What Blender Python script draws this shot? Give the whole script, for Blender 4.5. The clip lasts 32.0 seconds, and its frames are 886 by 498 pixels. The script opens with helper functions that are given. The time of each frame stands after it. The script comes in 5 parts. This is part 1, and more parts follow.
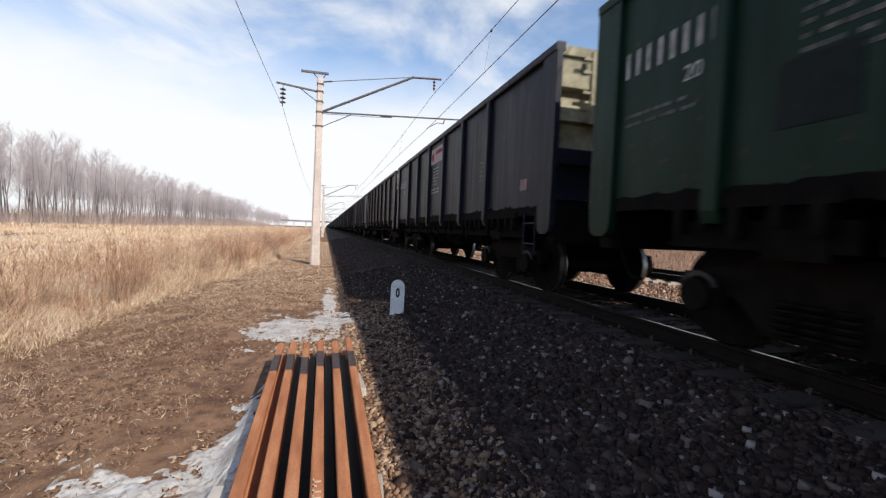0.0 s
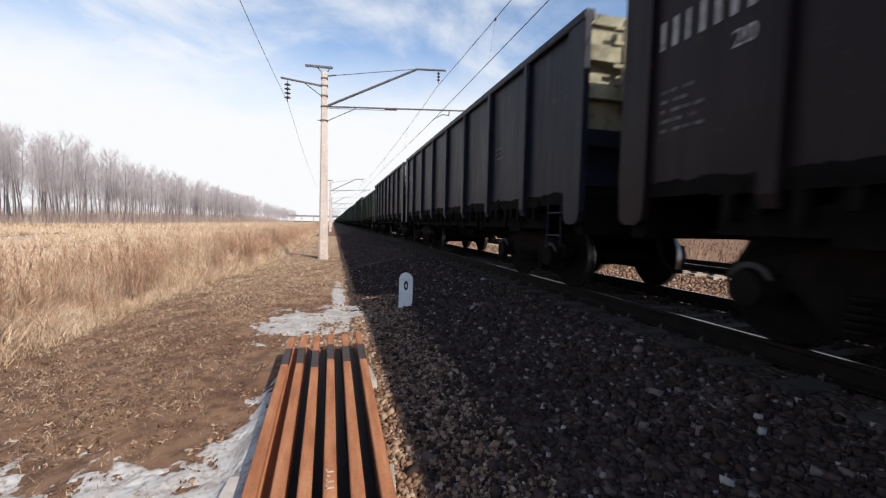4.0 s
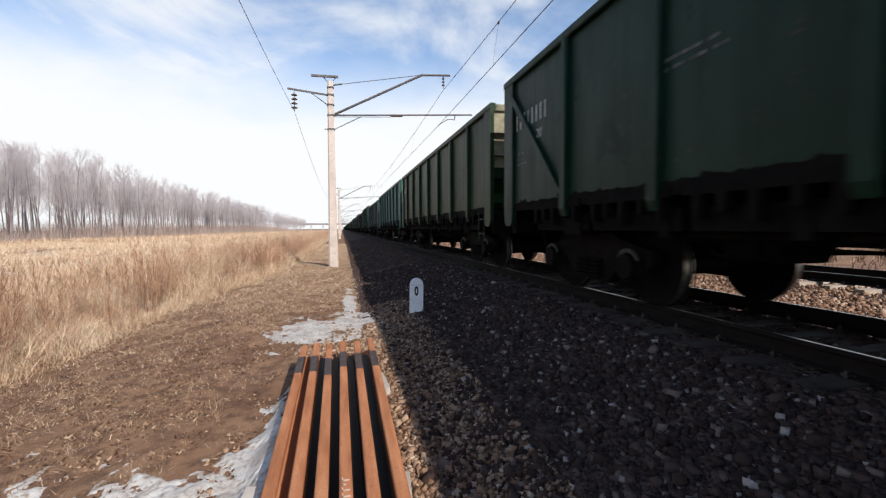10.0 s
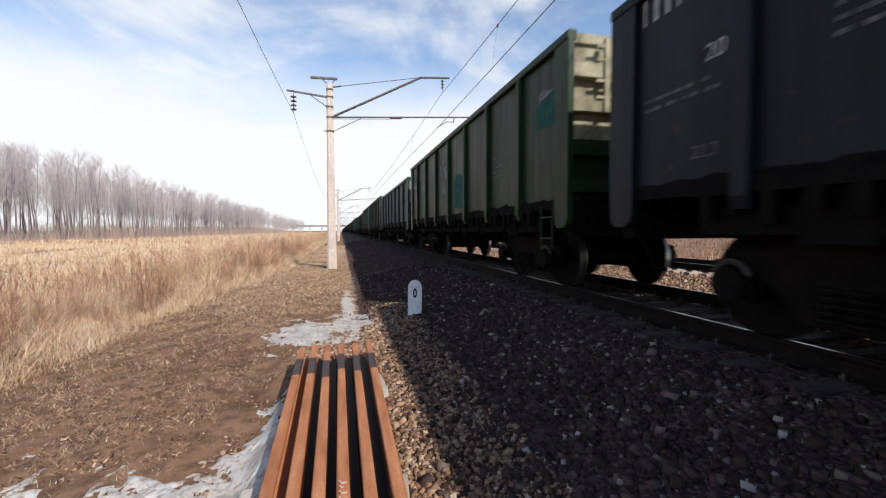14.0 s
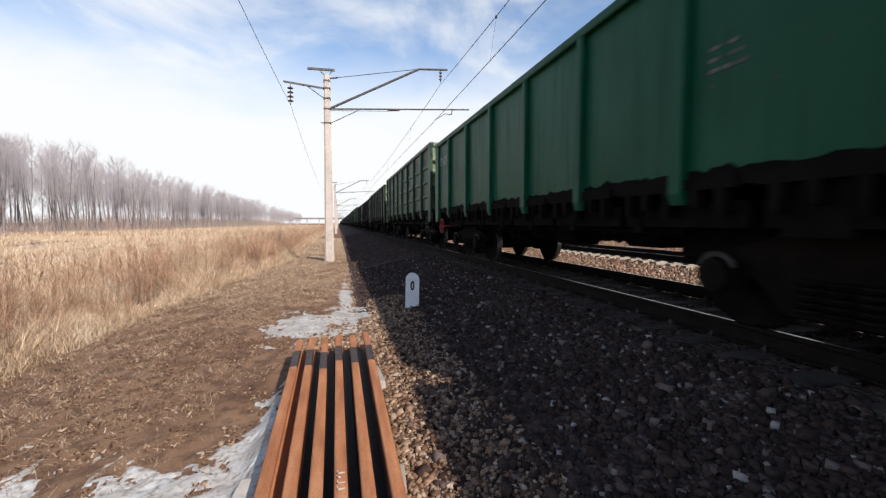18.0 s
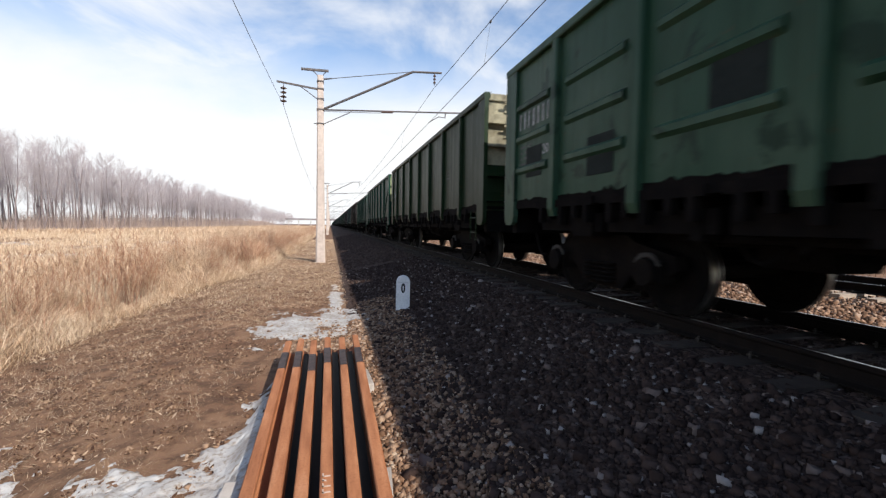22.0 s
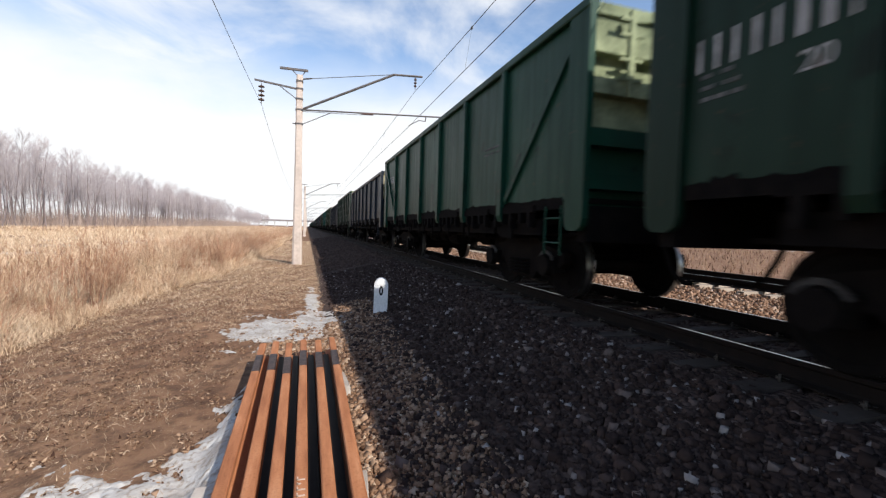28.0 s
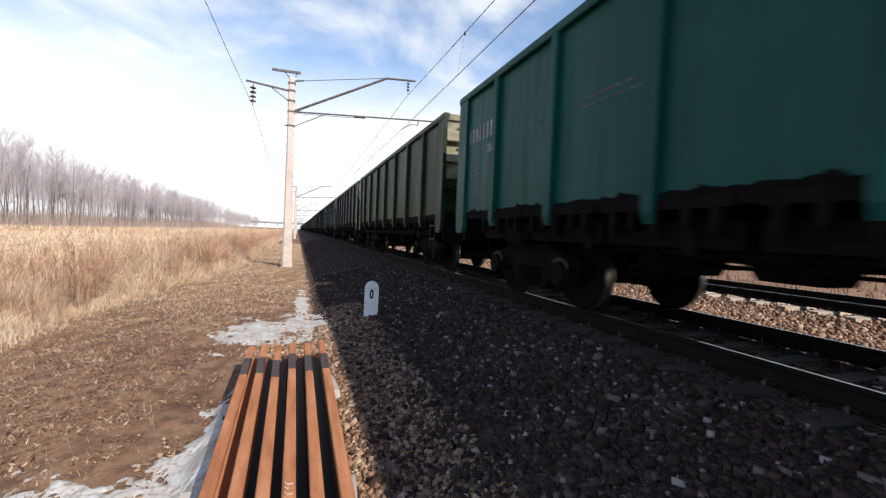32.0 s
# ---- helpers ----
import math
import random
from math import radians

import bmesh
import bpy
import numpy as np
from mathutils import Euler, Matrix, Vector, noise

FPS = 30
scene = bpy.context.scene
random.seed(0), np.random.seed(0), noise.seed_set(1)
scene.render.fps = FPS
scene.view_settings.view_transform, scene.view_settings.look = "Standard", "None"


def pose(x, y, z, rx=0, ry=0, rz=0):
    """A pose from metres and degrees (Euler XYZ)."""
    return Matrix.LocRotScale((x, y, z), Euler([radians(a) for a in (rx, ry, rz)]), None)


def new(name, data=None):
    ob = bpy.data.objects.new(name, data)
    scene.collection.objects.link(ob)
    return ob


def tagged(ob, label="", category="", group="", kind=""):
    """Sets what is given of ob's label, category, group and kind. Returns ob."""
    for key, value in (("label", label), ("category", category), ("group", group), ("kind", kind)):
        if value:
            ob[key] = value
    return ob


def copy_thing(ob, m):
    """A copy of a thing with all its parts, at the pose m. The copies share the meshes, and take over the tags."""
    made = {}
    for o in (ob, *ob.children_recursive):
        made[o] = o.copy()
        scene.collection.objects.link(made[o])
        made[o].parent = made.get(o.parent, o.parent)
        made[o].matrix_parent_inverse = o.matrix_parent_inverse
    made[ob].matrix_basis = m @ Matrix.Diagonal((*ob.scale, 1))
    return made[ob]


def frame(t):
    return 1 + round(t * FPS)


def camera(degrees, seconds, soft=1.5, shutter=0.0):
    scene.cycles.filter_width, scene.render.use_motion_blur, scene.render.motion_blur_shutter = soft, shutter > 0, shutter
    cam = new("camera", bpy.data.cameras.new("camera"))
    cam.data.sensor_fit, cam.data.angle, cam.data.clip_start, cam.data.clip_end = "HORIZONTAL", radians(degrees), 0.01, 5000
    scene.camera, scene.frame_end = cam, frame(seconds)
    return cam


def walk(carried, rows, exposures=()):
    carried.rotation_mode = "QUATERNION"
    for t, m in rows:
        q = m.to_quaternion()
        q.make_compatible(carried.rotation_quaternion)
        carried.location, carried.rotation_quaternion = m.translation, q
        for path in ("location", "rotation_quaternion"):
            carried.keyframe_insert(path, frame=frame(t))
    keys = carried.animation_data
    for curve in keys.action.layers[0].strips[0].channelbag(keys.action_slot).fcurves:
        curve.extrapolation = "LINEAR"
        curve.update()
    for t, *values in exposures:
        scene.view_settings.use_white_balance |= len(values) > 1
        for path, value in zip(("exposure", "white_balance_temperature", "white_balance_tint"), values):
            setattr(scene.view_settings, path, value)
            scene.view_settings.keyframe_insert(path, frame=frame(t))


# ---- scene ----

# ---- the camera and its path: seconds, place, yaw, pitch, roll ----
PATH = [
    (0, 0.000, -0.004, 1.721, -15.56, -2.32, -2.46),
    (0.5, 0.002, 0.002, 1.727, -15.39, -2.48, -2.69),
    (1, 0.000, 0.000, 1.721, -14.01, -3.10, -1.69),
    (1.5, -0.003, 0.001, 1.723, -13.94, -3.46, -1.43),
    (2, 0.003, -0.004, 1.722, -13.24, -3.69, -1.55),
    (2.5, -0.000, -0.001, 1.725, -13.62, -3.69, -1.78),
    (3, 0.004, -0.006, 1.720, -14.25, -3.68, -1.26),
    (3.5, 0.006, -0.011, 1.718, -14.63, -3.62, -1.39),
    (5.5, -0.007, -0.003, 1.721, -14.24, -2.40, -1.09),
    (6, 0.001, -0.015, 1.715, -15.08, -2.60, -0.90),
    (6.5, 0.008, -0.002, 1.723, -14.99, -2.98, -0.80),
    (7, -0.004, -0.004, 1.724, -15.13, -2.77, -0.58),
    (7.5, 0.001, -0.005, 1.722, -14.87, -3.13, -0.60),
    (8, 0.003, -0.005, 1.716, -14.26, -3.12, -0.13),
    (8.5, 0.003, -0.003, 1.723, -14.24, -3.35, -0.07),
    (9, -0.003, -0.006, 1.718, -13.96, -3.21, 0.28),
    (9.5, 0.002, -0.000, 1.722, -13.77, -3.34, 0.32),
    (10, 0.002, -0.003, 1.721, -13.41, -2.81, 0.30),
    (10.5, -0.005, -0.005, 1.718, -13.71, -2.93, 0.23),
    (11, -0.001, -0.002, 1.722, -13.26, -2.45, -0.01),
    (11.5, -0.005, -0.003, 1.721, -13.10, -1.78, 0.19),
    (12, -0.001, -0.005, 1.719, -13.46, -2.09, -0.05),
    (12.5, 0.005, -0.005, 1.719, -13.47, -2.48, 0.30),
    (13, -0.004, -0.007, 1.718, -13.57, -2.36, 0.11),
    (13.5, -0.001, 0.001, 1.722, -13.29, -2.93, 0.41),
    (14, 0.005, -0.003, 1.720, -13.57, -2.52, 0.14),
    (14.5, 0.004, -0.001, 1.722, -13.01, -2.83, 0.09),
    (16.5, 0.003, -0.008, 1.716, -13.32, -2.77, -0.47),
    (17, 0.002, -0.006, 1.719, -13.90, -2.69, -0.43),
    (17.5, 0.005, -0.013, 1.715, -14.31, -2.83, -0.43),
    (18, 0.006, -0.007, 1.717, -13.88, -3.47, -0.04),
    (18.5, 0.005, -0.002, 1.722, -13.48, -3.41, -0.39),
    (19, 0.005, -0.010, 1.718, -13.95, -2.75, -1.10),
    (19.5, 0.008, -0.012, 1.718, -14.26, -2.94, -1.34),
    (20, 0.009, -0.012, 1.718, -15.07, -3.17, -1.20),
    (20.5, 0.003, -0.018, 1.713, -14.26, -3.52, -0.66),
    (21, 0.011, -0.003, 1.723, -13.49, -3.40, -0.53),
    (21.5, 0.005, -0.010, 1.718, -14.60, -2.64, -0.92),
    (22, 0.018, -0.012, 1.719, -14.92, -3.09, -0.87),
    (22.5, 0.007, -0.012, 1.718, -14.74, -3.22, -1.32),
    (23, 0.011, -0.013, 1.717, -14.55, -3.02, -1.45),
    (23.5, 0.001, -0.020, 1.715, -15.50, -2.20, -1.69),
    (24, 0.007, -0.021, 1.715, -17.03, -2.44, -2.07),
    (24.5, 0.010, -0.021, 1.718, -17.77, -2.30, -2.18),
    (25, 0.008, -0.023, 1.714, -16.63, -2.00, -1.90),
    (25.5, 0.009, -0.032, 1.708, -17.76, -1.69, -1.71),
    (27.5, 0.010, -0.030, 1.708, -17.79, -2.62, -1.82),
    (28, 0.009, -0.027, 1.711, -17.79, -2.53, -1.78),
    (28.5, 0.009, -0.020, 1.718, -17.99, -2.95, -1.99),
    (29, 0.011, -0.024, 1.714, -18.27, -2.85, -1.87),
    (29.5, 0.010, -0.030, 1.711, -18.68, -2.74, -2.32),
    (30, 0.007, -0.026, 1.715, -18.58, -2.53, -2.08),
    (30.5, 0.004, -0.026, 1.713, -18.14, -1.91, -2.27),
    (31, -0.000, -0.026, 1.714, -18.57, -1.53, -2.67),
    (31.5, 0.001, -0.026, 1.714, -18.88, -1.71, -2.81),
    (32, 0.004, -0.031, 1.709, -18.98, -1.95, -2.39),
]
cam = camera(92.6, 32.0, soft=1.3, shutter=0.12)
EXPOSURES = [(0.0, 0.22), (3.5, 0.20), (5.5, 0.16), (7.2, 0.16), (9.0, 0.22), (15.5, 0.22), (17.0, 0.18), (18.5, 0.24), (24.0, 0.28), (28.0, 0.30), (32.0, 0.40)]
walk(cam, [(t, pose(x, y, z, 90 + p, r, w)) for t, x, y, z, w, p, r in PATH], EXPOSURES)

# ---- light: an early spring sun behind the camera, over the train ----
SUN_WAY = Vector((-2.37, 5.10, -4.25))
sun = new("sun", bpy.data.lights.new("sun", "SUN"))
sun.data.energy, sun.data.angle, sun.data.color = 5.0, radians(0.53), (1.0, 0.94, 0.86)
sun.rotation_euler = SUN_WAY.to_track_quat("-Z", "Y").to_euler()


def node(tree, kind, x=0, **values):
    n = tree.nodes.new(kind)
    for key, value in values.items():
        n.inputs[key.replace("_", " ")].default_value = value
    return n


def make_world():
    world = bpy.data.worlds.new("sky")
    scene.world = world
    world.use_nodes = True
    t = world.node_tree
    t.nodes.clear()
    link = t.links.new
    sky = t.nodes.new("ShaderNodeTexSky")
    sky.sky_type, sky.sun_disc = "NISHITA", False
    sky.sun_elevation, sky.sun_rotation = radians(37.1), math.atan2(2.37, -5.10)
    sky.air_density, sky.dust_density, sky.ozone_density = 1.0, 0.5, 2.4
    where = t.nodes.new("ShaderNodeTexCoord")
    split = t.nodes.new("ShaderNodeSeparateXYZ")
    link(where.outputs["Generated"], split.inputs[0])
    # the clouds lie on a high sheet: directions divided by their height
    lift = t.nodes.new("ShaderNodeMath")
    lift.operation = "ADD"
    lift.inputs[1].default_value = 0.22
    link(split.outputs["Z"], lift.inputs[0])
    flat = t.nodes.new("ShaderNodeVectorMath")
    flat.operation = "DIVIDE"
    link(where.outputs["Generated"], flat.inputs[0])
    join = t.nodes.new("ShaderNodeCombineXYZ")
    for k in range(3):
        link(lift.outputs[0], join.inputs[k])
    link(join.outputs[0], flat.inputs[1])
    n1 = node(t, "ShaderNodeTexNoise", Scale=1.5, Detail=7.0, Roughness=0.55, Distortion=0.4)
    link(flat.outputs[0], n1.inputs["Vector"])
    wisps = t.nodes.new("ShaderNodeMapRange")
    wisps.interpolation_type = "SMOOTHSTEP"
    for key, value in (("From Min", 0.40), ("From Max", 0.66), ("To Min", 0.04), ("To Max", 0.86)):
        wisps.inputs[key].default_value = value
    link(n1.outputs["Fac"], wisps.inputs["Value"])
    low = t.nodes.new("ShaderNodeMapRange")
    low.interpolation_type = "SMOOTHSTEP"
    for key, value in (("From Min", 0.20), ("From Max", 0.42), ("To Min", 1.0), ("To Max", 0.0)):
        low.inputs[key].default_value = value
    wave = t.nodes.new("ShaderNodeMath")
    wave.operation = "MULTIPLY_ADD"
    wave.inputs[1].default_value = -0.22
    link(n1.outputs["Fac"], wave.inputs[0])
    lifted = t.nodes.new("ShaderNodeMath")
    lifted.operation = "ADD"
    lifted.inputs[1].default_value = 0.11
    link(split.outputs["Z"], lifted.inputs[0])
    link(lifted.outputs[0], wave.inputs[2])
    link(wave.outputs[0], low.inputs["Value"])
    # the bank of cloud lies to the north; overhead and behind the sky is clear
    ahead = t.nodes.new("ShaderNodeMapRange")
    ahead.interpolation_type = "SMOOTHSTEP"
    for key, value in (("From Min", -0.55), ("From Max", 0.15), ("To Min", 0.15), ("To Max", 1.0)):
        ahead.inputs[key].default_value = value
    link(split.outputs["Y"], ahead.inputs["Value"])
    high = t.nodes.new("ShaderNodeMapRange")
    high.interpolation_type = "SMOOTHSTEP"
    for key, value in (("From Min", 0.50), ("From Max", 0.70), ("To Min", 1.0), ("To Max", 0.0)):
        high.inputs[key].default_value = value
    link(split.outputs["Z"], high.inputs["Value"])
    both = t.nodes.new("ShaderNodeMath")
    both.operation = "MULTIPLY"
    link(ahead.outputs[0], both.inputs[0])
    link(high.outputs[0], both.inputs[1])
    cover = t.nodes.new("ShaderNodeMath")
    cover.operation = "MULTIPLY"
    link(both.outputs[0], cover.inputs[1])
    most = t.nodes.new("ShaderNodeMath")
    most.operation = "MAXIMUM"
    link(wisps.outputs[0], most.inputs[0])
    link(low.outputs[0], most.inputs[1])
    clear = node(t, "ShaderNodeBackground", Strength=0.165)
    link(sky.outputs[0], clear.inputs["Color"])
    cloud = node(t, "ShaderNodeBackground", Strength=0.87)
    cloud.inputs["Color"].default_value = (0.965, 0.98, 1.0, 1)
    mix = t.nodes.new("ShaderNodeMixShader")
    link(most.outputs[0], cover.inputs[0])
    link(cover.outputs[0], mix.inputs[0])
    link(clear.outputs[0], mix.inputs[1])
    link(cloud.outputs[0], mix.inputs[2])
    out = t.nodes.new("ShaderNodeOutputWorld")
    link(mix.outputs[0], out.inputs[0])


make_world()


# ---- materials ----
def material(name, rough=0.8, metal=0.0, shine=0.15):
    m = bpy.data.materials.new(name)
    m.use_nodes = True
    b = m.node_tree.nodes["Principled BSDF"]
    b.inputs["Roughness"].default_value, b.inputs["Metallic"].default_value = rough, metal
    b.inputs["Specular IOR Level"].default_value = shine
    return m, m.node_tree, b


def coords(t, scale=(1, 1, 1), shuffle=False):
    """Object coordinates, stretched; shuffled from object to object where wanted."""
    c = t.nodes.new("ShaderNodeTexCoord")
    m = t.nodes.new("ShaderNodeMapping")
    m.inputs["Scale"].default_value = scale
    t.links.new(c.outputs["Object"], m.inputs["Vector"])
    if shuffle:
        i = t.nodes.new("ShaderNodeObjectInfo")
        k = t.nodes.new("ShaderNodeMath")
        k.operation = "MULTIPLY"
        k.inputs[1].default_value = 57.0
        t.links.new(i.outputs["Random"], k.inputs[0])
        j = t.nodes.new("ShaderNodeCombineXYZ")
        for a in range(3):
            t.links.new(k.outputs[0], j.inputs[a])
        t.links.new(j.outputs[0], m.inputs["Location"])
    return m.outputs["Vector"]


def noise_at(t, vector, scale, detail=5.0, rough=0.55, distortion=0.0):
    n = node(t, "ShaderNodeTexNoise", Scale=scale, Detail=detail, Roughness=rough, Distortion=distortion)
    t.links.new(vector, n.inputs["Vector"])
    return n.outputs["Fac"]


def ramp(t, fac, stops):
    r = t.nodes.new("ShaderNodeValToRGB")
    e = r.color_ramp.elements
    while len(e) < len(stops):
        e.new(0.5)
    for s, (p, c) in zip(e, stops):
        s.position, s.color = p, (*c, 1)
    t.links.new(fac, r.inputs[0])
    return r.outputs["Color"]


def blend(t, fac, a, b, how="MIX"):
    m = t.nodes.new("ShaderNodeMix")
    m.data_type, m.blend_type = "RGBA", how
    for socket, value in ((m.inputs[0], fac), (m.inputs[6], a), (m.inputs[7], b)):
        if isinstance(value, (int, float)):
            socket.default_value = value
        elif isinstance(value, tuple):
            socket.default_value = (*value, 1)
        else:
            t.links.new(value, socket)
    return m.outputs[2]


def bump(t, b, height, strength=0.4, distance=0.01):
    n = node(t, "ShaderNodeBump", Strength=strength, Distance=distance)
    t.links.new(height, n.inputs["Height"])
    t.links.new(n.outputs[0], b.inputs["Normal"])


def wagon_paint(name, colour, faded, patches=0.35, rust=(0.10, 0.045, 0.02)):
    """Old wagon paint: faded areas, coal streaks that run down, rust spots and scratches."""
    m, t, b = material(name, 0.5, 0.0, 0.14)
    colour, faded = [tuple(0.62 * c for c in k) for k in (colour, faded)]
    v = coords(t, shuffle=True)
    streak = coords(t, (1.0, 3.2, 0.22), shuffle=True)
    big = noise_at(t, v, 0.55, 4, 0.6)
    col = blend(t, ramp(t, big, [(0.42, (0, 0, 0)), (0.72, (1, 1, 1))]), colour, faded)
    spots = noise_at(t, v, 1.3, 8, 0.62, 0.6)
    col = blend(t, ramp(t, spots, [(0.78 - patches * 0.45, (0, 0, 0)), (0.80 - patches * 0.42, (1, 1, 1))]), col, tuple(c * 0.55 for c in colour))
    run = noise_at(t, streak, 2.6, 6, 0.6)
    col = blend(t, ramp(t, run, [(0.5, (0, 0, 0)), (0.85, (0.5, 0.5, 0.5))]), col, (0.008, 0.007, 0.007))
    fine = noise_at(t, v, 9.0, 8, 0.7)
    col = blend(t, ramp(t, fine, [(0.62, (0, 0, 0)), (0.70, (0.7, 0.7, 0.7))]), col, rust)
    t.links.new(col, b.inputs["Base Color"])
    t.links.new(ramp(t, run, [(0.3, (0.36, 0.36, 0.36)), (0.7, (0.55, 0.55, 0.55))]), b.inputs["Roughness"])
    bump(t, b, spots, 0.35, 0.02)
    return m


def grimy(name, colour, second, rough=0.75, metal=0.0, scale=6.0, depth=0.004, shine=0.15):
    m, t, b = material(name, rough, metal, shine)
    v = coords(t, shuffle=True)
    a, c = noise_at(t, v, scale, 7, 0.6), noise_at(t, v, scale * 6, 5, 0.6)
    col = blend(t, ramp(t, a, [(0.35, (0, 0, 0)), (0.68, (1, 1, 1))]), colour, second)
    col = blend(t, ramp(t, c, [(0.4, (0, 0, 0)), (0.75, (0.5, 0.5, 0.5))]), col, tuple(0.5 * k for k in colour))
    t.links.new(col, b.inputs["Base Color"])
    bump(t, b, c, 0.4, depth)
    return m


def island_tints(name, stops, rough=0.9, scale=30.0, soft=0.35, drift=None):
    """Many small pieces in one mesh, each with a tint of its own."""
    m, t, b = material(name, rough)
    g = t.nodes.new("ShaderNodeNewGeometry")
    col = ramp(t, g.outputs["Random Per Island"], stops)
    n = noise_at(t, coords(t), scale, 5, 0.6)
    col = blend(t, soft, col, ramp(t, n, [(0.3, (0.25, 0.25, 0.25)), (0.7, (1, 1, 1))]), "MULTIPLY")
    if drift:
        for size, low, high, tint in drift:
            d = noise_at(t, coords(t), size, 4, 0.6)
            col = blend(t, ramp(t, d, [(low, (0, 0, 0)), (high, (0.75, 0.75, 0.75))]), col, tint)
    t.links.new(col, b.inputs["Base Color"])
    return m


def ground_soil():
    m, t, b = material("soil", 0.95)
    v = coords(t)
    a, c, d = noise_at(t, v, 0.7, 6, 0.6), noise_at(t, v, 5.0, 8, 0.65), noise_at(t, v, 38.0, 6, 0.7)
    col = blend(t, ramp(t, a, [(0.38, (0, 0, 0)), (0.62, (1, 1, 1))]), (0.168, 0.088, 0.053), (0.275, 0.160, 0.097))
    col = blend(t, ramp(t, c, [(0.45, (0, 0, 0)), (0.62, (0.8, 0.8, 0.8))]), col, (0.085, 0.046, 0.031))
    col = blend(t, ramp(t, d, [(0.5, (0, 0, 0)), (0.7, (0.7, 0.7, 0.7))]), col, (0.24, 0.155, 0.088))
    t.links.new(col, b.inputs["Base Color"])
    bump(t, b, d, 0.8, 0.03)
    return m


def ballast_soil():
    m, t, b = material("ballast_stone_bed", 0.95)
    v = coords(t)
    cells = node(t, "ShaderNodeTexVoronoi", Scale=19.0, Randomness=1.0)
    t.links.new(v, cells.inputs["Vector"])
    col = ramp(t, cells.outputs["Color"], [(0.0, (0.042, 0.026, 0.021)), (0.5, (0.082, 0.053, 0.042)), (1.0, (0.135, 0.092, 0.074))])
    a = noise_at(t, v, 0.9, 5, 0.6)
    col = blend(t, ramp(t, a, [(0.4, (0, 0, 0)), (0.7, (0.6, 0.6, 0.6))]), col, (0.035, 0.022, 0.017))
    t.links.new(col, b.inputs["Base Color"])
    bump(t, b, cells.outputs["Distance"], 1.0, 0.05)
    return m


def snow_material():
    m, t, b = material("old_snow", 0.6)
    v = coords(t)
    a, c = noise_at(t, v, 3.0, 7, 0.65), noise_at(t, v, 22.0, 6, 0.6)
    col = blend(t, ramp(t, a, [(0.35, (0, 0, 0)), (0.65, (1, 1, 1))]), (0.52, 0.50, 0.475), (0.31, 0.275, 0.245))
    col = blend(t, ramp(t, c, [(0.50, (0, 0, 0)), (0.66, (0.85, 0.85, 0.85))]), col, (0.22, 0.165, 0.115))
    t.links.new(col, b.inputs["Base Color"])
    bump(t, b, c, 0.7, 0.02)
    return m


def rail_rust():
    m, t, b = material("rusty_rail_steel", 0.78)
    v = coords(t, (1, 0.12, 1), shuffle=True)
    w = coords(t, shuffle=True)
    a, c = noise_at(t, v, 14.0, 6, 0.6), noise_at(t, w, 60.0, 6, 0.7)
    col = ramp(t, a, [(0.3, (0.26, 0.098, 0.045)), (0.55, (0.395, 0.162, 0.075)), (0.75, (0.48, 0.235, 0.125))])
    col = blend(t, ramp(t, c, [(0.5, (0, 0, 0)), (0.75, (0.6, 0.6, 0.6))]), col, (0.16, 0.06, 0.028))
    t.links.new(col, b.inputs["Base Color"])
    bump(t, b, c, 0.3, 0.002)
    return m


SOIL, BED, SNOW, RUST_RAIL = ground_soil(), ballast_soil(), snow_material(), rail_rust()
# the train's shade on the bank is painted into these two stone colours
SHADED_STONES = island_tints("shaded_ballast_stones", [(0.0, (0.026, 0.015, 0.012)), (0.5, (0.047, 0.028, 0.022)), (0.88, (0.074, 0.047, 0.038)), (0.96, (0.17, 0.125, 0.105)), (1.0, (0.36, 0.31, 0.28))], 0.9, 45.0)
FAR_STONES = island_tints("dull_ballast_stones", [(0.0, (0.045, 0.028, 0.022)), (0.6, (0.085, 0.055, 0.044)), (1.0, (0.13, 0.09, 0.074))], 0.9, 45.0)
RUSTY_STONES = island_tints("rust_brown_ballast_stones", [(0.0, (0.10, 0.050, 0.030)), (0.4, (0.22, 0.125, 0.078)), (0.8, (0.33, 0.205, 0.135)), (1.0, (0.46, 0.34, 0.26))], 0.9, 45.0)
BROWN_BRUSH = island_tints("grey_brown_brush", [(0.0, (0.26, 0.185, 0.15)), (0.5, (0.38, 0.29, 0.245)), (1.0, (0.48, 0.385, 0.335))], 0.9, 3.0, 0.2)
LITTER = island_tints("trodden_leaf_litter", [(0.0, (0.045, 0.022, 0.015)), (0.4, (0.15, 0.08, 0.048)), (0.75, (0.32, 0.20, 0.125)), (1.0, (0.46, 0.33, 0.225))], 0.95, 3.0, 0.2)
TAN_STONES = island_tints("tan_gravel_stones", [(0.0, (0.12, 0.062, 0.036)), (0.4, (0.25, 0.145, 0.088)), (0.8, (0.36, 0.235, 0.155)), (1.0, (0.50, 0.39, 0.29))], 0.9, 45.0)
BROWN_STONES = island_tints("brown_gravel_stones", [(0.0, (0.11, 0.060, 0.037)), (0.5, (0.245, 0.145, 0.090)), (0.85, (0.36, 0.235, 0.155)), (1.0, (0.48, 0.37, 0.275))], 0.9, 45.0)
